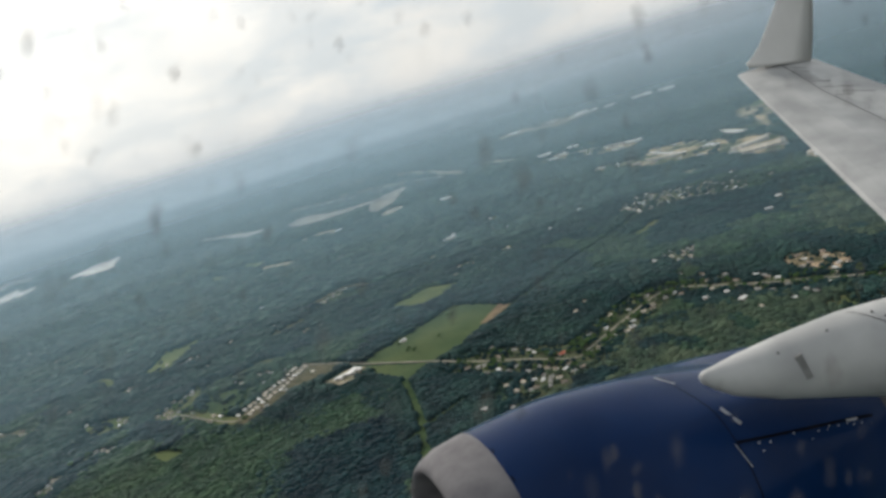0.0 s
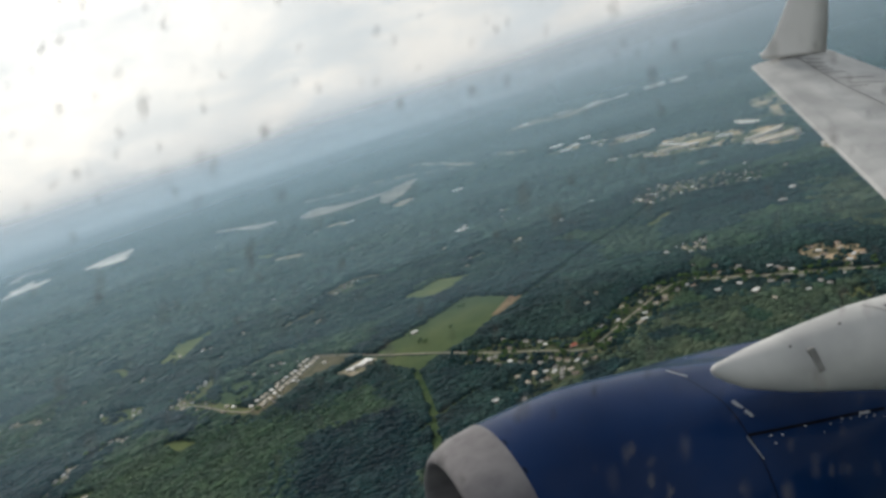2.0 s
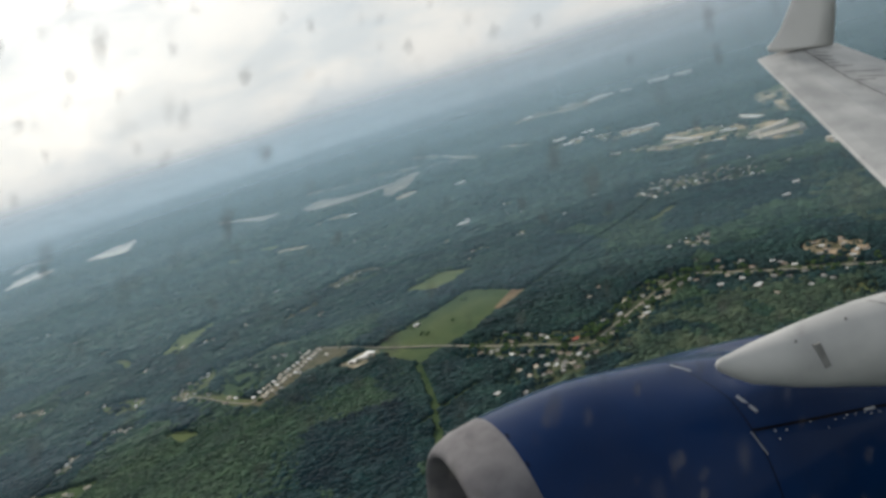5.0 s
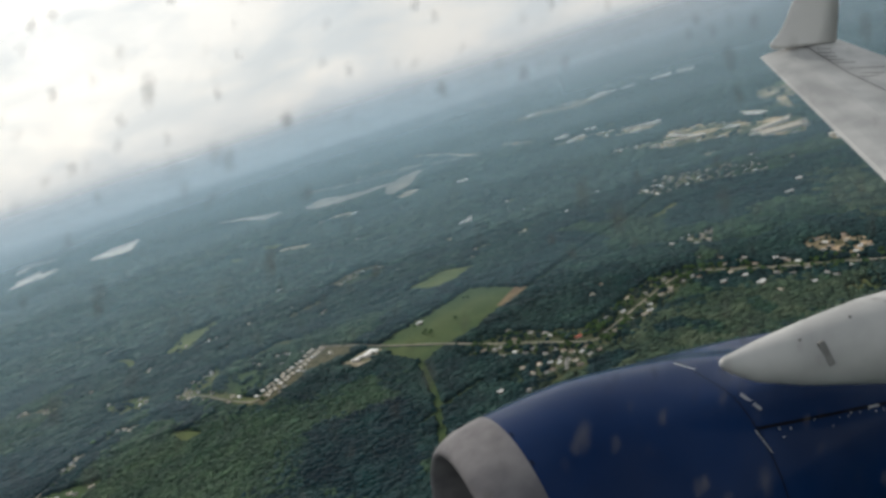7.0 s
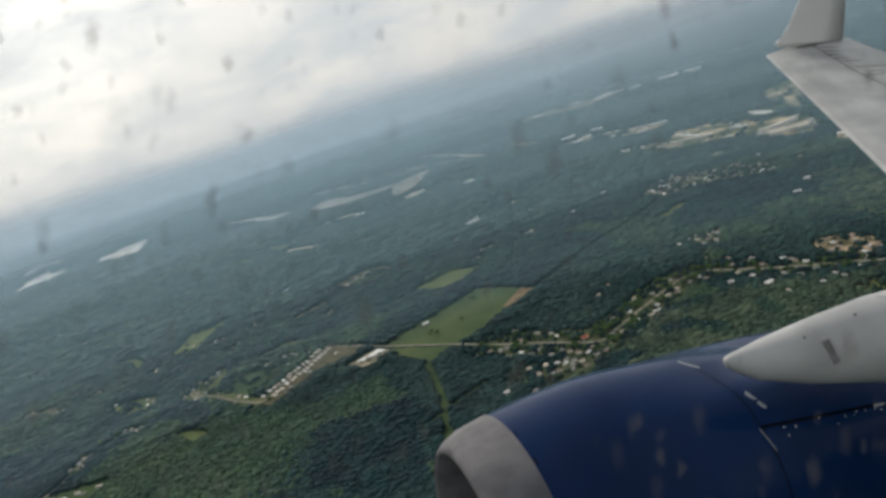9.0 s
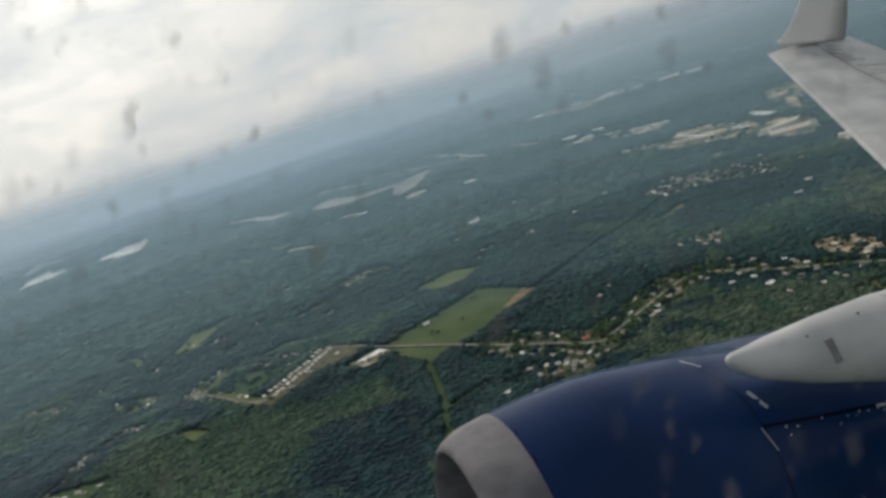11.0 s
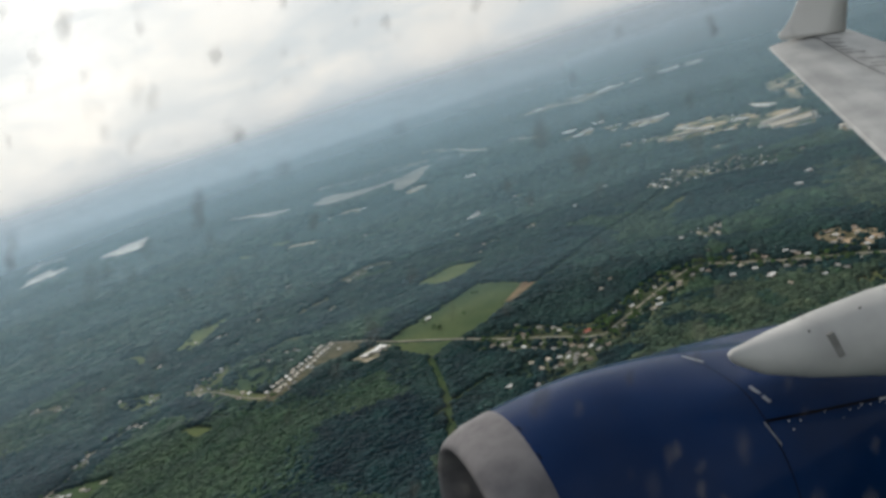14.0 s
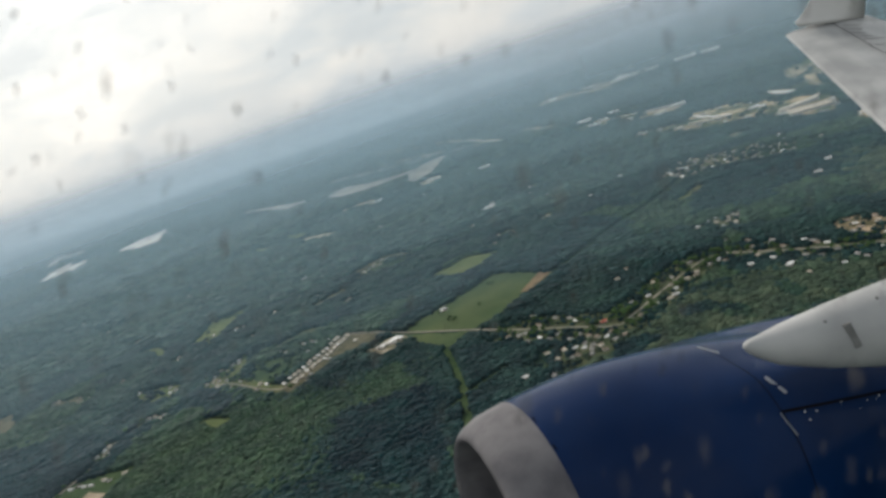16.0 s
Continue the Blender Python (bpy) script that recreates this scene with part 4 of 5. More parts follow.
shed_between(380, 1312, 396, 1284, 8, 3, ROOF_WHITE, "small white-roofed shed on open land", 3)
shed_between(471, 1408, 481, 1330, 5, 3, ROOF_CREAM, "long cream-roofed shed at the wood's edge", 5)
shed_between(463, 1380, 470, 1330, 7, 3, ROOF_WHITE, "white-roofed shed at the wood's edge", 4)
shed_between(546, 1202, 551, 1154, 5, 3, ROOF_TAN, "tan-roofed shed beside the looping road", 4)
shed_between(228, 1788, 252, 1792, 12, 4, ROOF_WHITE, "far white-roofed warehouse on open land", 3)
shed_between(310, 1680, 370, 1638, 12, 4, ROOF_GREY, "far long grey-roofed warehouse on open land", 6)
shed_between(303, 1596, 329, 1598, 10, 4, ROOF_CREAM, "far cream-roofed warehouse on open land", 3)
make_shed(793, 2552, -38, 70, 30, 7, ROOF_WHITE, "long white-roofed warehouse far in the haze", ribs=6)
make_shed(874, 2519, -30, 60, 26, 7, ROOF_WHITE, "long white-roofed warehouse far in the haze", ribs=6)
make_shed(246, 468, 55, 11, 5, 3, ROOF_WHITE, "white-roofed workshop at the gravel yard", ribs=3)
make_shed(264, 497, 48, 46, 13, 3, ROAD_PALE, "long low hall with a dull grey-tan roof", ribs=8)
make_shed(284, 490, 48, 18, 4, 2.4, ROOF_WHITE, "narrow white-roofed shed beside the hall", ribs=4)
make_shed(-155, 1247, -10, 20, 8, 3, ROOF_WHITE, "white farm building in a small clearing", ribs=4)
make_shed(-168, 1238, -10, 9, 6, 3, ROOF_WHITE, "small white farm building in a clearing", ribs=3)
make_shed(-230, 469, -12, 17, 6, 3, ROOF_CREAM, "white-roofed hall beside the sandy lot", ribs=4)
make_shed(-275, 473, -25, 10, 5, 2.4, ROOF_WHITE, "small white-roofed shed among trees", ribs=3)
make_shed(239, 844, 0, 9, 5, 2.6, ROOF_WHITE, "small white-roofed barn in the woods", ribs=3)
make_shed(201, 804, -5, 9, 4, 2.6, ROOF_WHITE, "small white-roofed barn in the woods", ribs=3)
make_shed(-290, 781, 25, 7, 4.5, 2.4, ROOF_WHITE, "white barn standing in the large field", "barn", ribs=3, name="barn")
make_shed(28, 573, 35, 8, 5, 2.6, ROOF_WHITE, "white-roofed barn at the wood's edge", "barn", ribs=3, name="barn")
make_shed(-237, 534, 20, 7, 4, 2.4, ROOF_WHITE, "white-roofed shed among trees", "barn", ribs=3, name="barn")
make_shed(-370, 1752, 10, 22, 12, 4, ROOF_WHITE, "white building on the river shore", ribs=3)
make_shed(-222, 1800, -20, 40, 10, 4, ROOF_CREAM, "long pale building by the sand bar", ribs=4)
make_house(pose(-148, 593, 0.1, 0, 0, 20), 7.0, 4.4, ROOF_RED, "village house with a faded red roof", "village houses", True, False)
building_spots.append((-148, 593, 4.5))

for x, y, w, d in ((562, 2603, 50, 20), (609, 2610, 60, 22), (676, 2579, 46, 20), (213, 1874, 40, 16), (288, 1858, 30, 14), (202, 1757, 26, 14), (369, 1628, 36, 14),
                   (596, 2667, 50, 18), (480, 2680, 30, 12), (548, 2612, 26, 12), (330, 2705, 24, 10), (860, 2479, 30, 12), (1180, 3500, 70, 26), (1300, 3400, 60, 26), (1420, 3375, 50, 22), (1560, 3940, 90, 30), (825, 2583, 46, 20), (-97, 1699, 26, 10), (352, 4190, 120, 50)):
    make_shed(x, y, rng.uniform(-30, 30), w, d, 5, ROOF_WHITE, "white-roofed shed far off in the haze", ribs=3)
for x, y, w, d in ((-1196, 1006, 12, 5), (-776, 1385, 12, 6), (-805, 1433, 12, 6), (89, 1177, 10, 6), (57, 1136, 10, 6), (-90, 1424, 14, 6), (-74, 595, 8, 4.5), (6, 603, 6.5, 4),
                   (-97, 589, 7.5, 4), (-148, 1272, 12, 5)):
    make_shed(x, y, rng.uniform(-30, 30), w * 0.75, d * 0.75, 2.2, ROOF_WHITE, "lone white-roofed shed among the trees", "shed", ribs=3, name="shed")
for x, y, kind in ((-86, 707, 1), (-103, 686, 2), (-79, 643, 5), (-68, 610, 3), (22, 691, 0), (59, 540, 3), (29, 545, 2), (-179, 552, 3), (-195, 562, 2), (-60, 640, 4)):
    put_house(x, y, rng.uniform(0, 360), kind, "village houses", "among garden trees")

# small clearings and lone houses scattered through the middle distance
for k in range(150):
    y = 950 + 2500 * rng.random() ** 1.5
    x = rng.uniform(-520 - 0.55 * y, 0.62 * y - 80)
    if any(inside(q, np.array([x]), np.array([y]))[0] for q in BARE) or any(near_line(q, np.array([x]), np.array([y]), 25.0)[0] for q, _ in CUTS):
        continue
    grow = max(1.0, y / 1500.0)
    a, long = (rng.normal(-0.35, 0.25), rng.uniform(50, 170)) if y > 1500 and x > 0 else (rng.uniform(-0.5, 0.8), rng.uniform(10, 28) * grow)
    pts = [(x, y), (x + long * math.cos(a) * 0.5, y + long * math.sin(a) * 0.5 + rng.normal(0, 3)), (x + long * math.cos(a), y + long * math.sin(a))]
    wide = rng.uniform(4, 11) * grow
    ribbon("clearing", pts, wide, (SCRUB, GRASS, DULL, RIDE, GRAVEL)[k % 5], "small rough clearing in the woods", "clearing", z=0.06 + 0.002 * (k % 20))
    CUTS.append((pts, wide * 0.6))
    if y < 1700:
        for _ in range(int(rng.integers(0, 4))):
            put_house(x + rng.uniform(0, long), y + rng.uniform(-8, 8), rng.uniform(0, 360), int(rng.integers(0, 6)), "far scattered houses", "in far woods")

# thin pale streaks of bare ground towards the horizon
for k in range(46):
    y = rng.uniform(2500, 4400)
    x = rng.uniform(-0.25, 0.42) * y - 150
    if any(inside(q, np.array([x]), np.array([y]))[0] for q in BARE):
        continue
    a, long = rng.normal(-0.45, 0.3), rng.uniform(60, 240)
    pts = [(x, y), (x + long * math.cos(a) * 0.5, y + long * math.sin(a) * 0.5 + rng.normal(0, 8)), (x + long * math.cos(a), y + long * math.sin(a))]
    wide = rng.uniform(12, 34)
    ribbon("clearing", pts, wide, (GRAVEL, SCRUB, DRY_GRASS)[k % 3], "pale bare streak in the hazy woods", "clearing", z=0.07 + 0.002 * (k % 20))
    CUTS.append((pts, wide * 0.7))

for pts, width, mat in (([(-470, 1002), (-450, 1016), (-425, 1026)], 10, DULL), ([(-410, 1112), (-380, 1140), (-352, 1150), (-322, 1112)], 12, DULL),
                        ([(-505, 868), (-480, 890), (-462, 882)], 14, GARDEN), ([(-860, 958), (-815, 942)], 12, DULL)):
    ribbon("clearing", pts, width, mat, "rough clearing with scattered houses", "clearing")
    CUTS.append((pts, width * 0.55))

ALL = [0, 1, 2, 3, 4, 5]
DULL_KINDS = [0, 1, 4, 0, 1, 4, 2, 3]
row_of_houses([(-482, 712), (-468, 735), (-441, 775), (-418, 815)], 7.2, 6.6, "new estate houses", "on a dry grass lot", [6, 6, 3, 2], 0.5, 1.0, 90.0)
row_of_houses([(-390, 800), (-425, 770), (-470, 705)], 9.0, 4.0, "new estate houses", "on a dry grass lot", [6, 0, 3], 0.6, 0.3, 90.0)
row_of_houses([(-490, 716), (-520, 742), (-556, 783), (-590, 815), (-560, 862)], 13.0, 7.0, "estate loop houses", "on the estate loop", DULL_KINDS, 1.5, 0.45)
row_of_houses([(-226, 649), (-182, 611), (-146, 580)], 8.5, 7.5, "village houses", "beside the village road", DULL_KINDS, 3.5, 0.7, 0.0, 3.8)
row_of_houses([(-128, 581), (-78, 618), (-20, 657)], 11.0, 7.5, "village houses", "beside the village road", DULL_KINDS, 3.0, 0.7, 0.0, 3.0)
row_of_houses([(-215, 560), (-170, 545), (-140, 560)], 12.0, 7.0, "village houses", "among garden trees", DULL_KINDS, 2.5, 0.8)
row_of_houses([(-240, 480), (-205, 520), (-160, 560)], 13.0, 8.0, "village houses", "among garden trees", DULL_KINDS, 2.5, 0.7)
row_of_houses([(5, 655), (36, 620), (67, 589), (109, 553)], 12.0, 7.5, "roadside houses", "beside the country road", DULL_KINDS, 4.5, 0.85, 0.0, 4.5)
row_of_houses([(-402, 1088), (-365, 1125), (-325, 1119)], 10.0, 5.0, "far roadside houses", "on a light green strip", [0, 2, 3, 4], 2.0)
row_of_houses([(-540, 872), (-510, 850), (-470, 822), (-430, 830)], 12.0, 8.0, "woodside houses", "among dark trees", DULL_KINDS, 5.0, 0.6)
row_of_houses([(-665, 758), (-645, 758), (-628, 750)], 9.0, 3.5, "farmstead houses", "at the end of the lane", [3, 0, 2], 0.8)
row_of_houses([(-690, 690), (-684, 724)], 10.0, 5.0, "farmstead houses", "along the farm lane", ALL, 1.0, 0.8)
row_of_houses([(-700, 640), (-660, 632), (-632, 636)], 11.0, 2.5, "farmstead houses", "at the farm field's edge", ALL, 1.0, 0.8)
row_of_houses([(-818, 581), (-753, 522), (-685, 463), (-640, 425)], 14.0, 5.5, "lane houses", "along the southern lane", [0, 1, 4], 1.5, 0.3)
row_of_houses([(-1041, 654), (-1011, 672), (-990, 712)], 12.0, 7.0, "western lane houses", "along the western lane", ALL, 1.5, 0.6)
scatter_houses(VILLAGE, 84, 20, "distant village houses", "in a distant village", [0, 1, 4, 0, 1, 2, 3])
scatter_houses(MID_LOTS, 13, 30, "hamlet houses", "in a small hamlet", ALL)
scatter_houses(WEST_LOTS, 18, 10, "western lots houses", "on scrubby lots", [3, 0, 5])
scatter_houses(DIRT_YARD, 8, 25, "dirt yard houses", "on bare reddish dirt", [3, 5, 3, 1])
scatter_houses([(-875, 975), (-800, 935), (-795, 910), (-860, 950)], 9, 10, "clearing houses", "in a forest clearing", ALL)
scatter_houses(PASTURE_WEST, 4, 10, "clearing houses", "in a forest clearing", ALL)
scatter_houses(PLANT_FIELD, 10, 20, "plant outbuildings", "on open plant land", [3, 5])
scatter_houses([(90, 1010), (130, 985), (330, 1000), (300, 1060)], 16, 20, "distant village houses", "in a distant village", ALL)
scatter_houses([(-200, 1180), (-60, 1180), (-60, 1330), (-230, 1330)], 14, 20, "far scattered houses", "in far woods", ALL)

for yard, count, turn in ((PLANT_YARD, 3, 10), (PLANT_YARD_EAST, 4, -36), (PLANT_FIELD, 24, -45), (PLANT_FAR, 5, -40), (INDUSTRY_YARD, 4, 48), (EAST_SLAB_LOW, 3, -38)):
    p = np.array(yard, float)
    made = tries = 0
    while made < count and tries < 400:
        tries += 1
        x, y = rng.uniform(p[:, 0].min(), p[:, 0].max()), rng.uniform(p[:, 1].min(), p[:, 1].max())
        long = rng.uniform(6, 15) * (1.5 if y > 1500 else 1.0)
        if inside(yard, np.array([x]), np.array([y]))[0] and all(math.hypot(x - bx, y - by) > 0.6 * br + 0.5 * long for bx, by, br in building_spots):
            make_shed(x, y, turn + rng.normal(0, 6), long, rng.uniform(2.5, 4.5), 2.4,
                      (ROOF_WHITE, ROOF_CREAM, ROOF_GREY)[made % 3], "long low shed on the works yard", "shed", "works sheds", ribs=4, name="shed")
            made += 1
distant_houses()

# ---- the woods themselves, nearest first ----
woodland(235, 700, 2.65, 2.35, 1.9, FAR_DOMES, LEAVES, "dense dark green forest of rounded crowns", LEAVES_LIGHT)
woodland(700, 1100, 4.1, 3.8, 2.2, FAR_DOMES, LEAVES, "dense dark green forest beyond the fields", LEAVES_LIGHT)
woodland(1100, 1700, 8.0, 6.4, 3.4, FAR_DOMES, LEAVES_FAR_HAZED, "dark distant forest under light haze")
woodland(1700, 2800, 14.0, 11.0, 3.6, FAR_DOMES, LEAVES_FAR_HAZED, "far hazy forest")
woodland(2800, 4950, 26.0, 19.0, 5.0, FAR_DOMES, LEAVES_FAR_HAZED, "forest on the hazy horizon")
woodland(-350, 235, 10.0, 7.0, 4.2, FAR_DOMES, LEAVES, "dense dark green forest under the flight path")


# ---- single trees in gardens, along lanes and in the fields ----
def tree_meshes(seed, height, spread):
    r = np.random.default_rng(seed)
    bm = bmesh.new()
    bmesh.ops.create_cone(bm, cap_ends=True, segments=7, radius1=height * 0.05, radius2=height * 0.022, depth=height * 0.62,
                          matrix=Matrix.Translation((0, 0, height * 0.31)))
    for i in range(4):
        a = 6.283 * i / 4 + r.uniform(0, 1)
        m = (Matrix.Translation((0, 0, height * 0.42)) @ Matrix.Rotation(a, 4, "Z") @ Matrix.Rotation(radians(48), 4, "Y")
             @ Matrix.Translation((0, 0, height * 0.16)))
        bmesh.ops.create_cone(bm, cap_ends=True, segments=5, radius1=height * 0.02, radius2=height * 0.008, depth=height * 0.34, matrix=m)
    trunk = bpy.data.meshes.new("trunk")
    bm.to_mesh(trunk)
    bm.free()
    trunk.materials.append(BARK)
    bm = bmesh.new()
    for i in range(22):
        a, q = r.uniform(0, 6.283), spread * math.sqrt(r.uniform(0, 1)) * 0.8
        z = height * (0.62 + 0.3 * (1 - (q / spread) ** 2) * r.uniform(0.2, 1.0) - 0.1 * r.random())
        size = spread * r.uniform(0.24, 0.42)
        made = bmesh.ops.create_icosphere(bm, subdivisions=1, radius=size, matrix=pose(q * math.cos(a), q * math.sin(a), z, *r.uniform(0, 360, 3)))
        for v in made["verts"]:
            v.co += Vector(r.normal(0, size * 0.22, 3))
    crown = bpy.data.meshes.new("crown")
    bm.to_mesh(crown)
    bm.free()
    crown.materials.append(LEAVES_TREE)
    return trunk, crown


TREES = [tree_meshes(k, h, s) for k, (h, s) in enumerate(((4.6, 2.2), (5.4, 2.7), (3.8, 1.9), (5.0, 2.0)))]


def plant_tree(x, y, label, group):
    trunk, crown = TREES[int(rng.integers(0, len(TREES)))]
    size = rng.uniform(0.8, 1.2)
    ob = thing("tree", pose(x, y, 0.05, 0, 0, rng.uniform(0, 360)) @ Matrix.Scale(size, 4), label, "tree", group)
    for name, me in (("trunk", trunk), ("crown", crown)):
        new(name, me).parent = ob


for x, y in ((-281, 733), (-285, 747), (-288, 741), (-279, 740), (-248, 752), (-223, 813), (-228, 816), (-296, 771)):
    plant_tree(x, y, "broad green tree standing in the large field", "field trees")
for pts, reach, count in ((FIELD_ROAD[4:], 19.0, 150), (LONG_ROAD[:5], 14.0, 60), (SUBDIVISION_ROAD[3:], 12.0, 34), (FARM_ROAD[2:], 8.0, 14),
                          (SOUTH_ROAD, 8.0, 22)):
    line = curve_points(pts, 2.0)
    made = tries = 0
    while made < count and tries < 2000:
        tries += 1
        q = line[int(rng.integers(0, len(line)))]
        x, y = q[0] + rng.uniform(-reach, reach), q[1] + rng.uniform(-reach, reach)
        if near_line(pts, np.array([x]), np.array([y]), 4.5)[0] or any(math.hypot(x - bx, y - by) < br + 1.2 for bx, by, br in building_spots):
            continue
        plant_tree(x, y, "leafy green garden tree beside the road", "garden trees")
        made += 1


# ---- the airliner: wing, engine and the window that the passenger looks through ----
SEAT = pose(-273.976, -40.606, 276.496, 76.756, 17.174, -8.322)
PAINT_BLUE = material("blue_cowl_paint", (0.0006, 0.0120, 0.050), (0.0014, 0.0170, 0.068), 1.2, 0.5, spec=0.05, coat=0.13)


def grazing_gloss(mat, low, high):
    """Lacquer that shines most where it is seen at a low angle."""
    nt = mat.node_tree
    bsdf = nt.nodes["Principled BSDF"]
    edge, sharp, level = nt.nodes.new("ShaderNodeLayerWeight"), nt.nodes.new("ShaderNodeMath"), nt.nodes.new("ShaderNodeMapRange")
    edge.inputs["Blend"].default_value = 0.5
    sharp.operation = "POWER"
    sharp.inputs[1].default_value = 3.0
    nt.links.new(edge.outputs["Facing"], sharp.inputs[0])
    nt.links.new(sharp.outputs[0], level.inputs["Value"])
    level.inputs["To Min"].default_value, level.inputs["To Max"].default_value = low, high
    nt.links.new(level.outputs[0], bsdf.inputs["Coat Weight"])
    bsdf.inputs["Coat Roughness"].default_value = 0.12


grazing_gloss(PAINT_BLUE, 0.08, 1.0)
PAINT_GREY = material("grey_wing_paint", (0.29, 0.293, 0.29), (0.42, 0.42, 0.41), 2.2, 0.42, spec=0.4)
PAINT_WHITE = material("white_winglet_paint", (0.50, 0.49, 0.47), (0.58, 0.57, 0.55), 1.2, 0.4, spec=0.4)
LIP_METAL = material("dull_bare_metal", (0.085, 0.082, 0.090), (0.150, 0.144, 0.150), 3.5, 0.8, spec=0.15)
INTAKE_DARK = material("intake_liner", (0.05, 0.05, 0.055), (0.09, 0.09, 0.095), 6.0, 0.6)
MARK_DARK = material("dark_marking", (0.06, 0.06, 0.06), (0.10, 0.10, 0.10), 8.0, 0.8)
MARK_INK = material("dark_seam", (0.003, 0.004, 0.007), (0.006, 0.007, 0.010), 8.0, 0.9, spec=0.05)
VENT_GREY = material("vent_grey", (0.12, 0.12, 0.115), (0.18, 0.18, 0.175), 12.0, 0.8)
MARK_PALE = material("pale_marking", (0.45, 0.46, 0.48), (0.55, 0.56, 0.58), 8.0, 0.7)


def loft(rings, closed_ends=True):
    bm = bmesh.new()
    loops = [[bm.verts.new(p) for p in ring] for ring in rings]
    n = len(loops[0])
    for a, b in zip(loops[:-1], loops[1:]):
        for i in range(n):
            bm.faces.new((a[i], a[(i + 1) % n], b[(i + 1) % n], b[i]))
    if closed_ends:
        bm.faces.new(loops[0])
        bm.faces.new(loops[-1])
    return bm


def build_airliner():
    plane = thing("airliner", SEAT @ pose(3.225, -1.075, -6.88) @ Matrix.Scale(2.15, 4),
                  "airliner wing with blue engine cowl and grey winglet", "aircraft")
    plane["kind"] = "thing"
    # engine: rings of the cowl along its axis
    start, axis = Vector((-1.462, -0.645, 0.721)), Vector((0.9113, 0.2456, -0.3304)).normalized()
    side = axis.cross(Vector((0, 1, 0))).normalized()
    up = side.cross(axis)
    size = 0.43

    def flat(s, a):
        """How far the cowl is flattened there: its crown sinks towards the rear."""
        crown = min(1.0, max(0.0, (math.sin(a) - 0.72) / 0.26))
        return 1.0 - float(np.interp(s, (1.2, 1.6, 2.2, 2.8, 3.8), (0.0, 0.025, 0.09, 0.17, 0.30))) * crown * crown * (3 - 2 * crown)

    def ring(s, r, n=96):
        return [start + axis * (s * size) + (side * math.cos(6.28319 * i / n) + up * math.sin(6.28319 * i / n)) * (r * size * flat(s, 6.28319 * i / n))
                for i in range(n)]

    cowl = part("engine_cowl", loft([ring(s, r) for s, r in ((0.45, 1.07), (0.7, 1.095), (0.9, 1.11), (1.2, 1.125), (1.5, 1.13), (1.85, 1.132), (2.2, 1.13), (2.6, 1.11), (3.0, 1.08), (3.4, 1.035),
                                                            (3.8, 0.98))], False), PAINT_BLUE, plane, "glossy dark blue engine cowl", smooth=True)
    part("intake_lip", loft([ring(s, r) for s, r in ((0.55, 0.80), (0.3, 0.80), (0.12, 0.83), (0.03, 0.87), (0.0, 0.90), (0.03, 0.945), (0.08, 0.98), (0.2, 1.03),
                                                    (0.45, 1.07))], False), LIP_METAL, cowl, "dull bare metal intake lip", smooth=True)
    part("intake_duct", loft([ring(s, r) for s, r in ((0.55, 0.80), (1.0, 0.84), (1.4, 0.84))], True), INTAKE_DARK, cowl, "dark intake duct", smooth=True)
    part("exhaust_nozzle", loft([ring(s, r) for s, r in ((3.8, 0.975), (4.3, 0.84), (4.7, 0.70))], True), INTAKE_DARK, cowl, "dark metal exhaust nozzle", smooth=True)
    part("panel_joint", loft([ring(2.2, 1.133), ring(2.21, 1.133)], False), MARK_INK, cowl)

    def on_cowl(s, a):
        r = float(np.interp(s, (0.45, 0.9, 1.5, 2.2, 3.0, 3.8), (1.07, 1.11, 1.13, 1.13, 1.08, 0.98))) * flat(s, radians(a)) + 0.008
        return start + axis * (s * size) + (side * math.cos(radians(a)) + up * math.sin(radians(a))) * (r * size)

    # worn streaks and seams: from, to, width
    for s0, a0, s1, a1, w, paint in ((2.28, 50, 2.34, 41, 0.014, MARK_PALE), (2.16, 85.6, 2.23, 75, 0.008, MARK_PALE), (2.18, 34.8, 2.22, 25, 0.004, MARK_PALE),
                                     (2.20, 35, 2.55, 32.2, 0.010, MARK_INK), (2.55, 32.2, 2.9, 29.4, 0.010, MARK_INK), (2.9, 29.4, 3.25, 26.7, 0.010, MARK_INK),
                                     (3.25, 26.7, 3.6, 23.5, 0.010, MARK_INK), (3.30, 26.0, 3.42, 25.0, 0.008, MARK_PALE), (0.47, 75, 0.47, 55, 0.006, MARK_INK)):
        p, q = on_cowl(s0, a0), on_cowl(s1, a1)
        out = (p - start - axis * ((p - start).dot(axis))).normalized()
        across = (q - p).cross(out).normalized() * w / 2
        bm = bmesh.new()
        bm.faces.new([bm.verts.new(v) for v in (p - across, q - across, q + across, p + across)])
        bmesh.ops.solidify(bm, geom=bm.faces[:], thickness=0.004)
        part("cowl_marking", bm, paint, cowl)
    for row in range(2):
        for k in range(17):
            if rng.random() < 0.25 + 0.4 * row:
                continue
            bm = bmesh.new()
            bmesh.ops.create_uvsphere(bm, u_segments=6, v_segments=4, radius=float(rng.uniform(0.0015, 0.0035)),
                                      matrix=Matrix.Translation(on_cowl(2.35 + 0.075 * k + rng.normal(0, 0.03), 32.2 - 0.62 * k - 3 * row + rng.normal(0, 0.5))))
            part("rivet", bm, MARK_PALE, cowl)
    # pylon fairing over the cowl
    rings = []
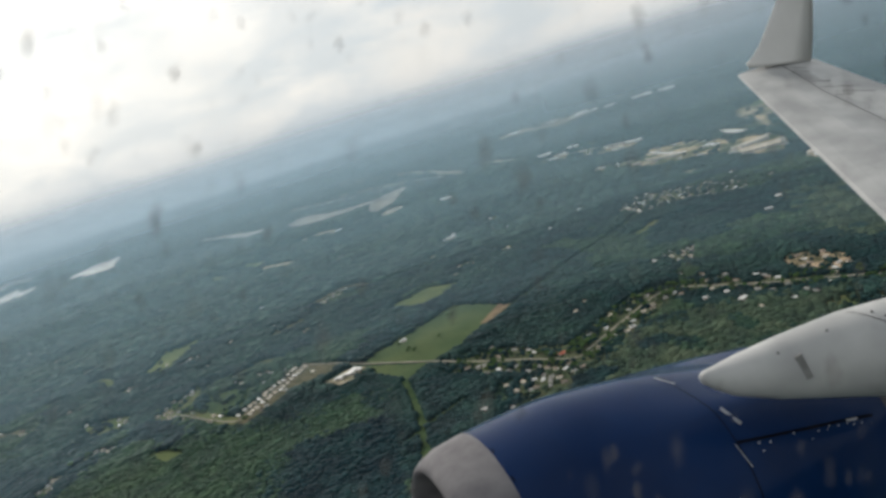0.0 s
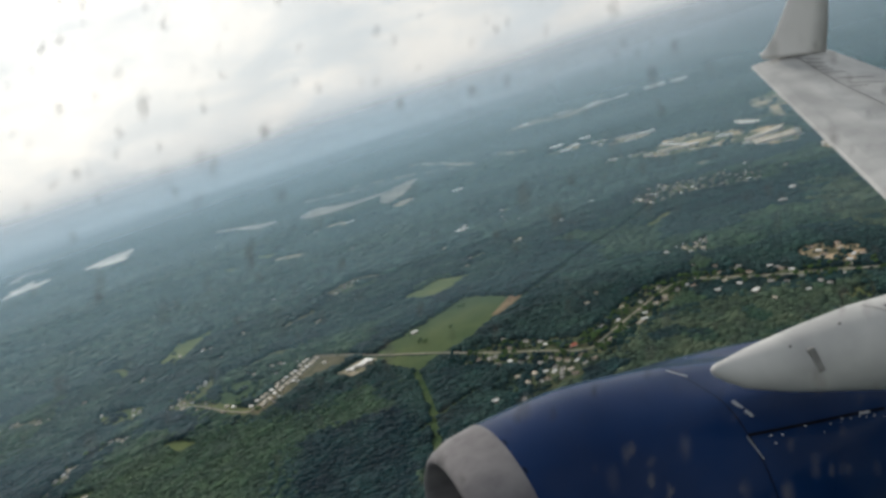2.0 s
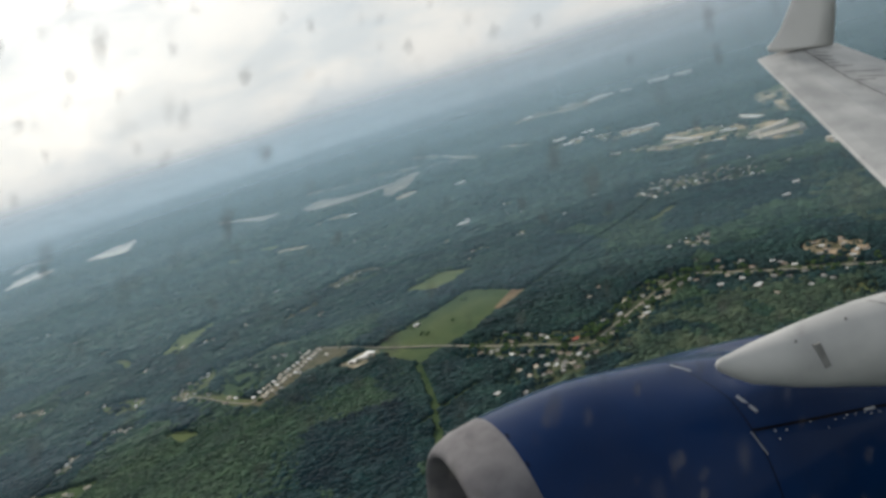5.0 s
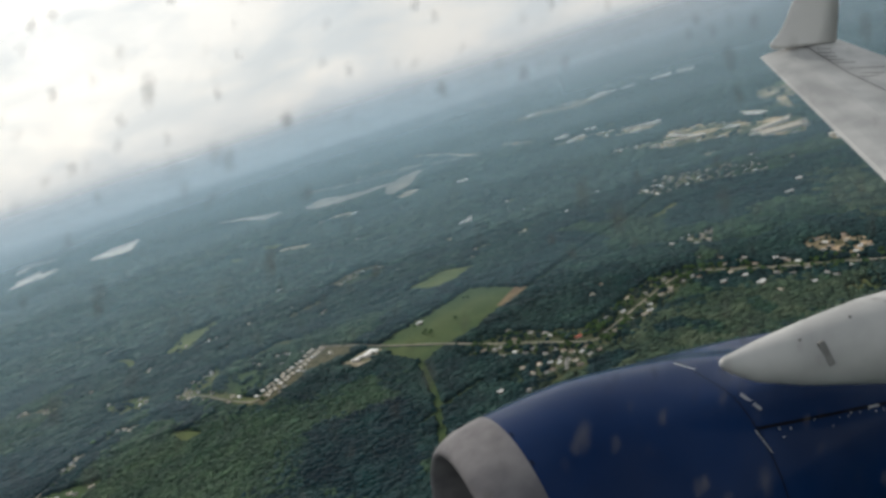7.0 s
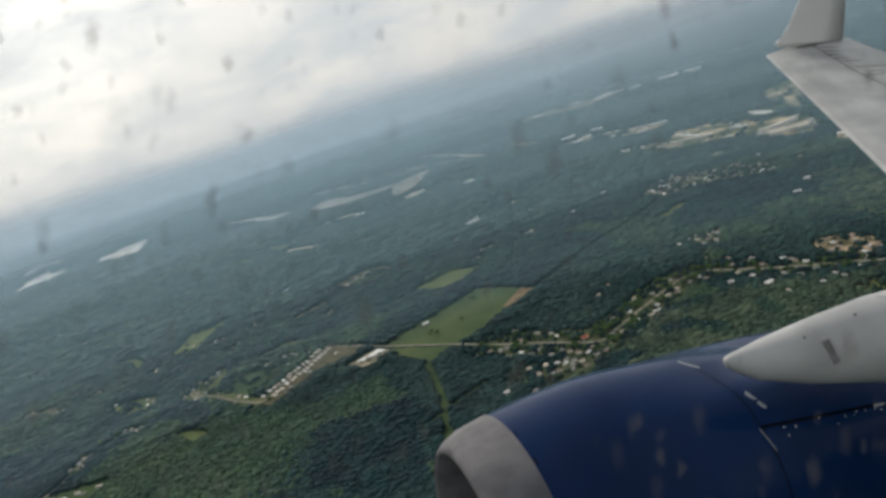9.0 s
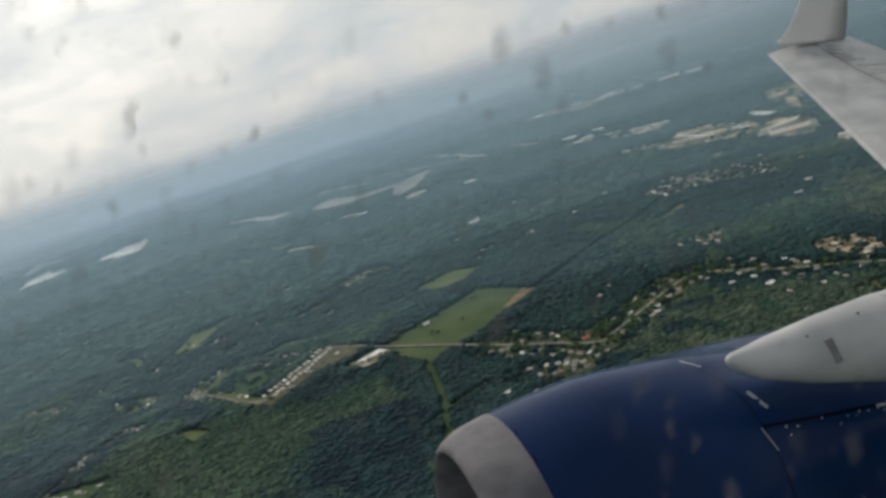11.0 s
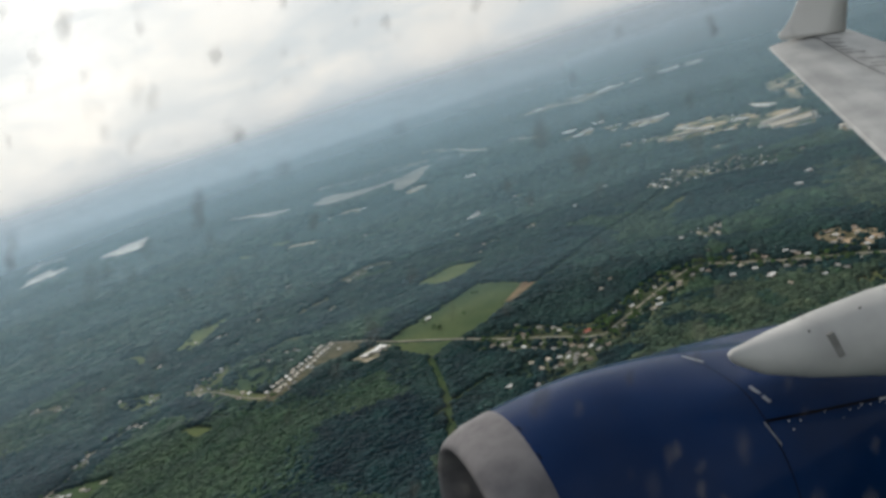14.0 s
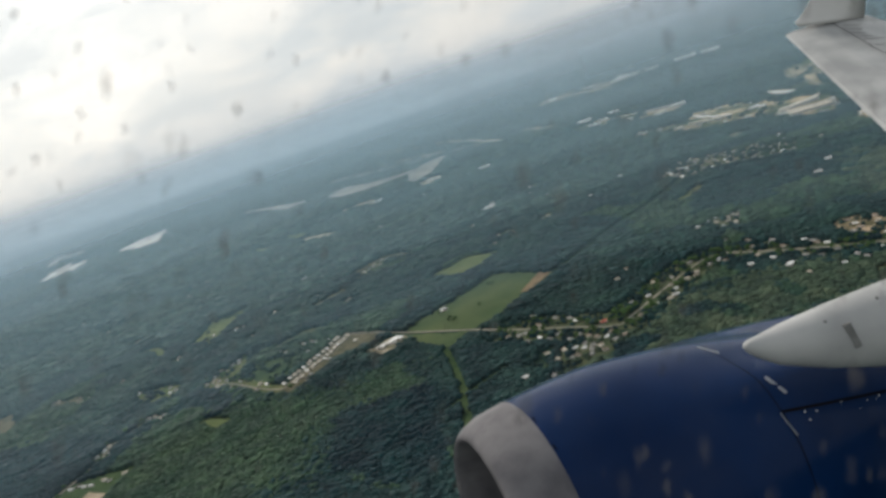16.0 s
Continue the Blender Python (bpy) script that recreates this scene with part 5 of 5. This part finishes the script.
    for x, y, r in ((-0.678, 0.088, 0.004), (-0.672, 0.087, 0.014), (-0.662, 0.087, 0.023), (-0.632, 0.087, 0.037), (-0.564, 0.094, 0.066),
                    (-0.418, 0.122, 0.103), (-0.237, 0.161, 0.136), (-0.077, 0.186, 0.156), (0.162, 0.230, 0.181), (0.45, 0.26, 0.19), (0.80, 0.28, 0.17)):
        rings.append([Vector((x, y + r * math.sin(6.28319 * i / 32), 0.878 + 0.8 * r * math.cos(6.28319 * i / 32))) for i in range(32)])
    fairing = part("pylon_fairing", loft(rings), PAINT_GREY, plane, "pale grey rounded pylon fairing", smooth=True)
    bm = bmesh.new()
    add_box(bm, -0.382, 0.136, 0.962, 0.020, 0.080, 0.012, radians(28))
    part("vent_slot", bm, VENT_GREY, fairing, "dark recessed vent slot")

    def on_fairing(x, a):
        y = float(np.interp(x, (-0.564, -0.418, -0.237, -0.077, 0.162), (0.094, 0.122, 0.161, 0.186, 0.230)))
        r = float(np.interp(x, (-0.564, -0.418, -0.237, -0.077, 0.162), (0.066, 0.103, 0.136, 0.156, 0.181))) + 0.0015
        return Vector((x, y + r * math.sin(radians(a)), 0.878 + 0.8 * r * math.cos(radians(a))))

    # curved access panel: its seam and the screws along it
    seam = [(-0.215, 78), (-0.185, 62), (-0.150, 48), (-0.115, 36), (-0.085, 22), (-0.065, 6), (-0.055, -12)]
    for (x0, a0), (x1, a1) in zip(seam[:-1], seam[1:]):
        p, q = on_fairing(x0, a0), on_fairing(x1, a1)
        across = (q - p).cross(Vector((0, math.sin(radians(a0)), math.cos(radians(a0))))).normalized() * 0.002
        bm = bmesh.new()
        bm.faces.new([bm.verts.new(v) for v in (p - across, q - across, q + across, p + across)])
        bmesh.ops.solidify(bm, geom=bm.faces[:], thickness=0.002)
        part("panel_seam", bm, MARK_DARK, fairing)
    for x, a in ((-0.155, 62), (-0.125, 50), (-0.095, 37), (-0.300, 52), (-0.452, 38)):
        bm = bmesh.new()
        bmesh.ops.create_uvsphere(bm, u_segments=8, v_segments=5, radius=0.004, matrix=Matrix.Translation(on_fairing(x, a)))
        part("screw", bm, MARK_DARK, fairing)
    # wing and winglet
    le_tip, le_root, te_tip, te_root = (Vector(v) for v in ((0.602, 1.752, -1.960), (0.610, 0.180, 0.534), (1.212, 1.910, -2.089), (1.770, 0.890, -0.240)))
    upward = Vector((-0.112, 0.842, 0.529))
    shape = ((0.0, 0.0), (0.02, 0.25), (0.1, 0.6), (0.3, 1.0), (0.6, 0.75), (1.0, 0.05), (0.6, -0.55), (0.3, -0.8), (0.1, -0.5), (0.02, -0.2))

    def section(le, te, normal, thick):
        chord = (te - le).length
        return [le.lerp(te, c) + normal * (h * thick * chord - 0.6 * thick * chord) for c, h in shape]

    wing = part("wing", loft([section(le_tip.lerp(le_root, u), te_tip.lerp(te_root, u), upward, 0.045) for u in (0.0, 0.25, 0.5, 0.75, 1.0, 1.18)]), PAINT_GREY, plane,
                "pale grey swept wing with stained upper skin", smooth=False)

    def skin(u, v):
        le, te = le_tip.lerp(le_root, u), te_tip.lerp(te_root, u)
        return le.lerp(te, v) + upward * (0.028 * (te - le).length)

    for a, b, w in (((0.062, 0.547), (0.088, 0.669), 0.012), ((0.086, 0.51), (0.12, 0.637), 0.012), ((0.116, 0.486), (0.148, 0.601), 0.012),
                    ((0.148, 0.498), (0.174, 0.603), 0.012), ((0.176, 0.497), (0.208, 0.65), 0.012), ((0.226, 0.507), (0.289, 0.759), 0.010),
                    ((0.273, 0.547), (0.348, 0.782), 0.010), ((0.288, 0.496), (0.316, 0.624), 0.010), ((0.027, 0.506), (0.252, 0.474), 0.008),
                    ((0.252, 0.474), (0.60, 0.54), 0.008)):
        p, q = skin(*a), skin(*b)
        across = (q - p).cross(upward).normalized() * w / 2
        bm = bmesh.new()
        bm.faces.new([bm.verts.new(v) for v in (p - across, q - across, q + across, p + across)])
        bmesh.ops.solidify(bm, geom=bm.faces[:], thickness=0.004)
        part("skin_marking", bm, MARK_DARK, wing)
    outward = Vector((-0.15, 0.25, -0.95))
    rows = []
    for lx, ly, tx, ty in ((0.668, 1.785, 1.170, 1.872), (0.645, 1.818, 1.173, 1.888), (0.694, 1.870, 1.178, 1.915), (0.746, 1.950, 1.185, 1.980),
                           (0.782, 2.031, 1.194, 2.069), (0.822, 2.119, 1.199, 2.160), (0.894, 2.292, 1.206, 2.316), (1.055, 2.714, 1.243, 2.770)):
        rows.append(section(Vector((lx, ly, -1.94 - 0.14 * (ly - 1.8))), Vector((tx, ty, -2.066 - 0.08 * (ty - 1.88))), outward, 0.06))
    part("winglet", loft(rows), PAINT_WHITE, plane, "tall grey upswept winglet", smooth=True)


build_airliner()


def window_dirt():
    """Clear acrylic with dried water spots, drawn out downwards, and a thin uneven film."""
    mat = bpy.data.materials.new("smudged_acrylic")
    mat.use_nodes = True
    nt = mat.node_tree
    nt.nodes.clear()
    N, L = nt.nodes.new, nt.links.new
    coord = N("ShaderNodeTexCoord").outputs["Object"]
    warp = N("ShaderNodeTexNoise")
    warp.inputs["Scale"].default_value, warp.inputs["Detail"].default_value = 260.0, 2.0
    L(coord, warp.inputs["Vector"])
    push = N("ShaderNodeVectorMath")
    push.operation = "MULTIPLY_ADD"
    L(warp.outputs["Color"], push.inputs[0])
    push.inputs[1].default_value = (0.0035, 0.0035, 0.0)
    L(coord, push.inputs[2])
    level = None
    for scale, tall, reach, strength, chance in ((85.0, 0.5, 0.30, 0.36, 0.30), (150.0, 0.62, 0.34, 0.30, 0.28)):
        stretch = N("ShaderNodeMapping")
        stretch.inputs["Scale"].default_value = (1.0, tall, 0.0)
        L(push.outputs[0], stretch.inputs[0])
        cell = N("ShaderNodeTexVoronoi")
        cell.inputs["Scale"].default_value = scale
        L(stretch.outputs[0], cell.inputs["Vector"])
        spot, some = N("ShaderNodeMapRange"), N("ShaderNodeMapRange")
        spot.interpolation_type = "SMOOTHSTEP"
        for node, values in ((spot, (0.04, reach, strength, 0.0)), (some, (chance, 1.0, 0.0, 1.0))):
            for key, value in zip(("From Min", "From Max", "To Min", "To Max"), values):
                node.inputs[key].default_value = value
        L(cell.outputs["Distance"], spot.inputs["Value"])
        split = N("ShaderNodeSeparateColor")
        L(cell.outputs["Color"], split.inputs[0])
        L(split.outputs[0], some.inputs["Value"])
        both = N("ShaderNodeMath")
        both.operation = "MULTIPLY"
        L(spot.outputs[0], both.inputs[0])
        L(some.outputs[0], both.inputs[1])
        if level is None:
            level = both.outputs[0]
        else:
            total = N("ShaderNodeMath")
            total.operation = "ADD"
            L(level, total.inputs[0])
            L(both.outputs[0], total.inputs[1])
            level = total.outputs[0]
    film, thin = N("ShaderNodeTexNoise"), N("ShaderNodeMapRange")
    film.inputs["Scale"].default_value, film.inputs["Detail"].default_value = 35.0, 3.0
    L(coord, film.inputs["Vector"])
    for key, value in zip(("From Min", "From Max", "To Min", "To Max"), (0.4, 0.75, 0.0, 0.05)):
        thin.inputs[key].default_value = value
    L(film.outputs["Fac"], thin.inputs["Value"])
    total = N("ShaderNodeMath")
    total.operation = "ADD"
    L(level, total.inputs[0])
    L(thin.outputs[0], total.inputs[1])
    clear, dust, through_dust = N("ShaderNodeBsdfTransparent"), N("ShaderNodeBsdfDiffuse"), N("ShaderNodeBsdfTranslucent")
    for node in (dust, through_dust):
        node.inputs["Color"].default_value = (0.11, 0.107, 0.10, 1)
    dirt, mix, out = N("ShaderNodeMixShader"), N("ShaderNodeMixShader"), N("ShaderNodeOutputMaterial")
    L(dust.outputs[0], dirt.inputs[1])
    L(through_dust.outputs[0], dirt.inputs[2])
    L(total.outputs[0], mix.inputs[0])
    L(clear.outputs[0], mix.inputs[1])
    L(dirt.outputs[0], mix.inputs[2])
    L(mix.outputs[0], out.inputs["Surface"])
    return mat


def build_window():
    """The outer pane of the cabin window: one sheet with rounded corners."""
    half_w, half_h, corner = 0.20, 0.15, 0.04
    edge = []
    for cx, cy, a0 in ((1, 1, 0), (-1, 1, 90), (-1, -1, 180), (1, -1, 270)):
        for k in range(7):
            a = radians(a0 + 15 * k)
            edge.append((cx * (half_w - corner) + corner * math.cos(a), cy * (half_h - corner) + corner * math.sin(a), 0.0))
    pane = mesh_ob("window_pane", edge, [tuple(range(len(edge)))], window_dirt())
    pane.matrix_basis = SEAT @ pose(-0.008, 0.004, -0.21, -4, 6, 0)
    pane.visible_shadow = False
    tagged(pane, "clear cabin window pane with dried water spots", "window", kind="structure")


build_window()
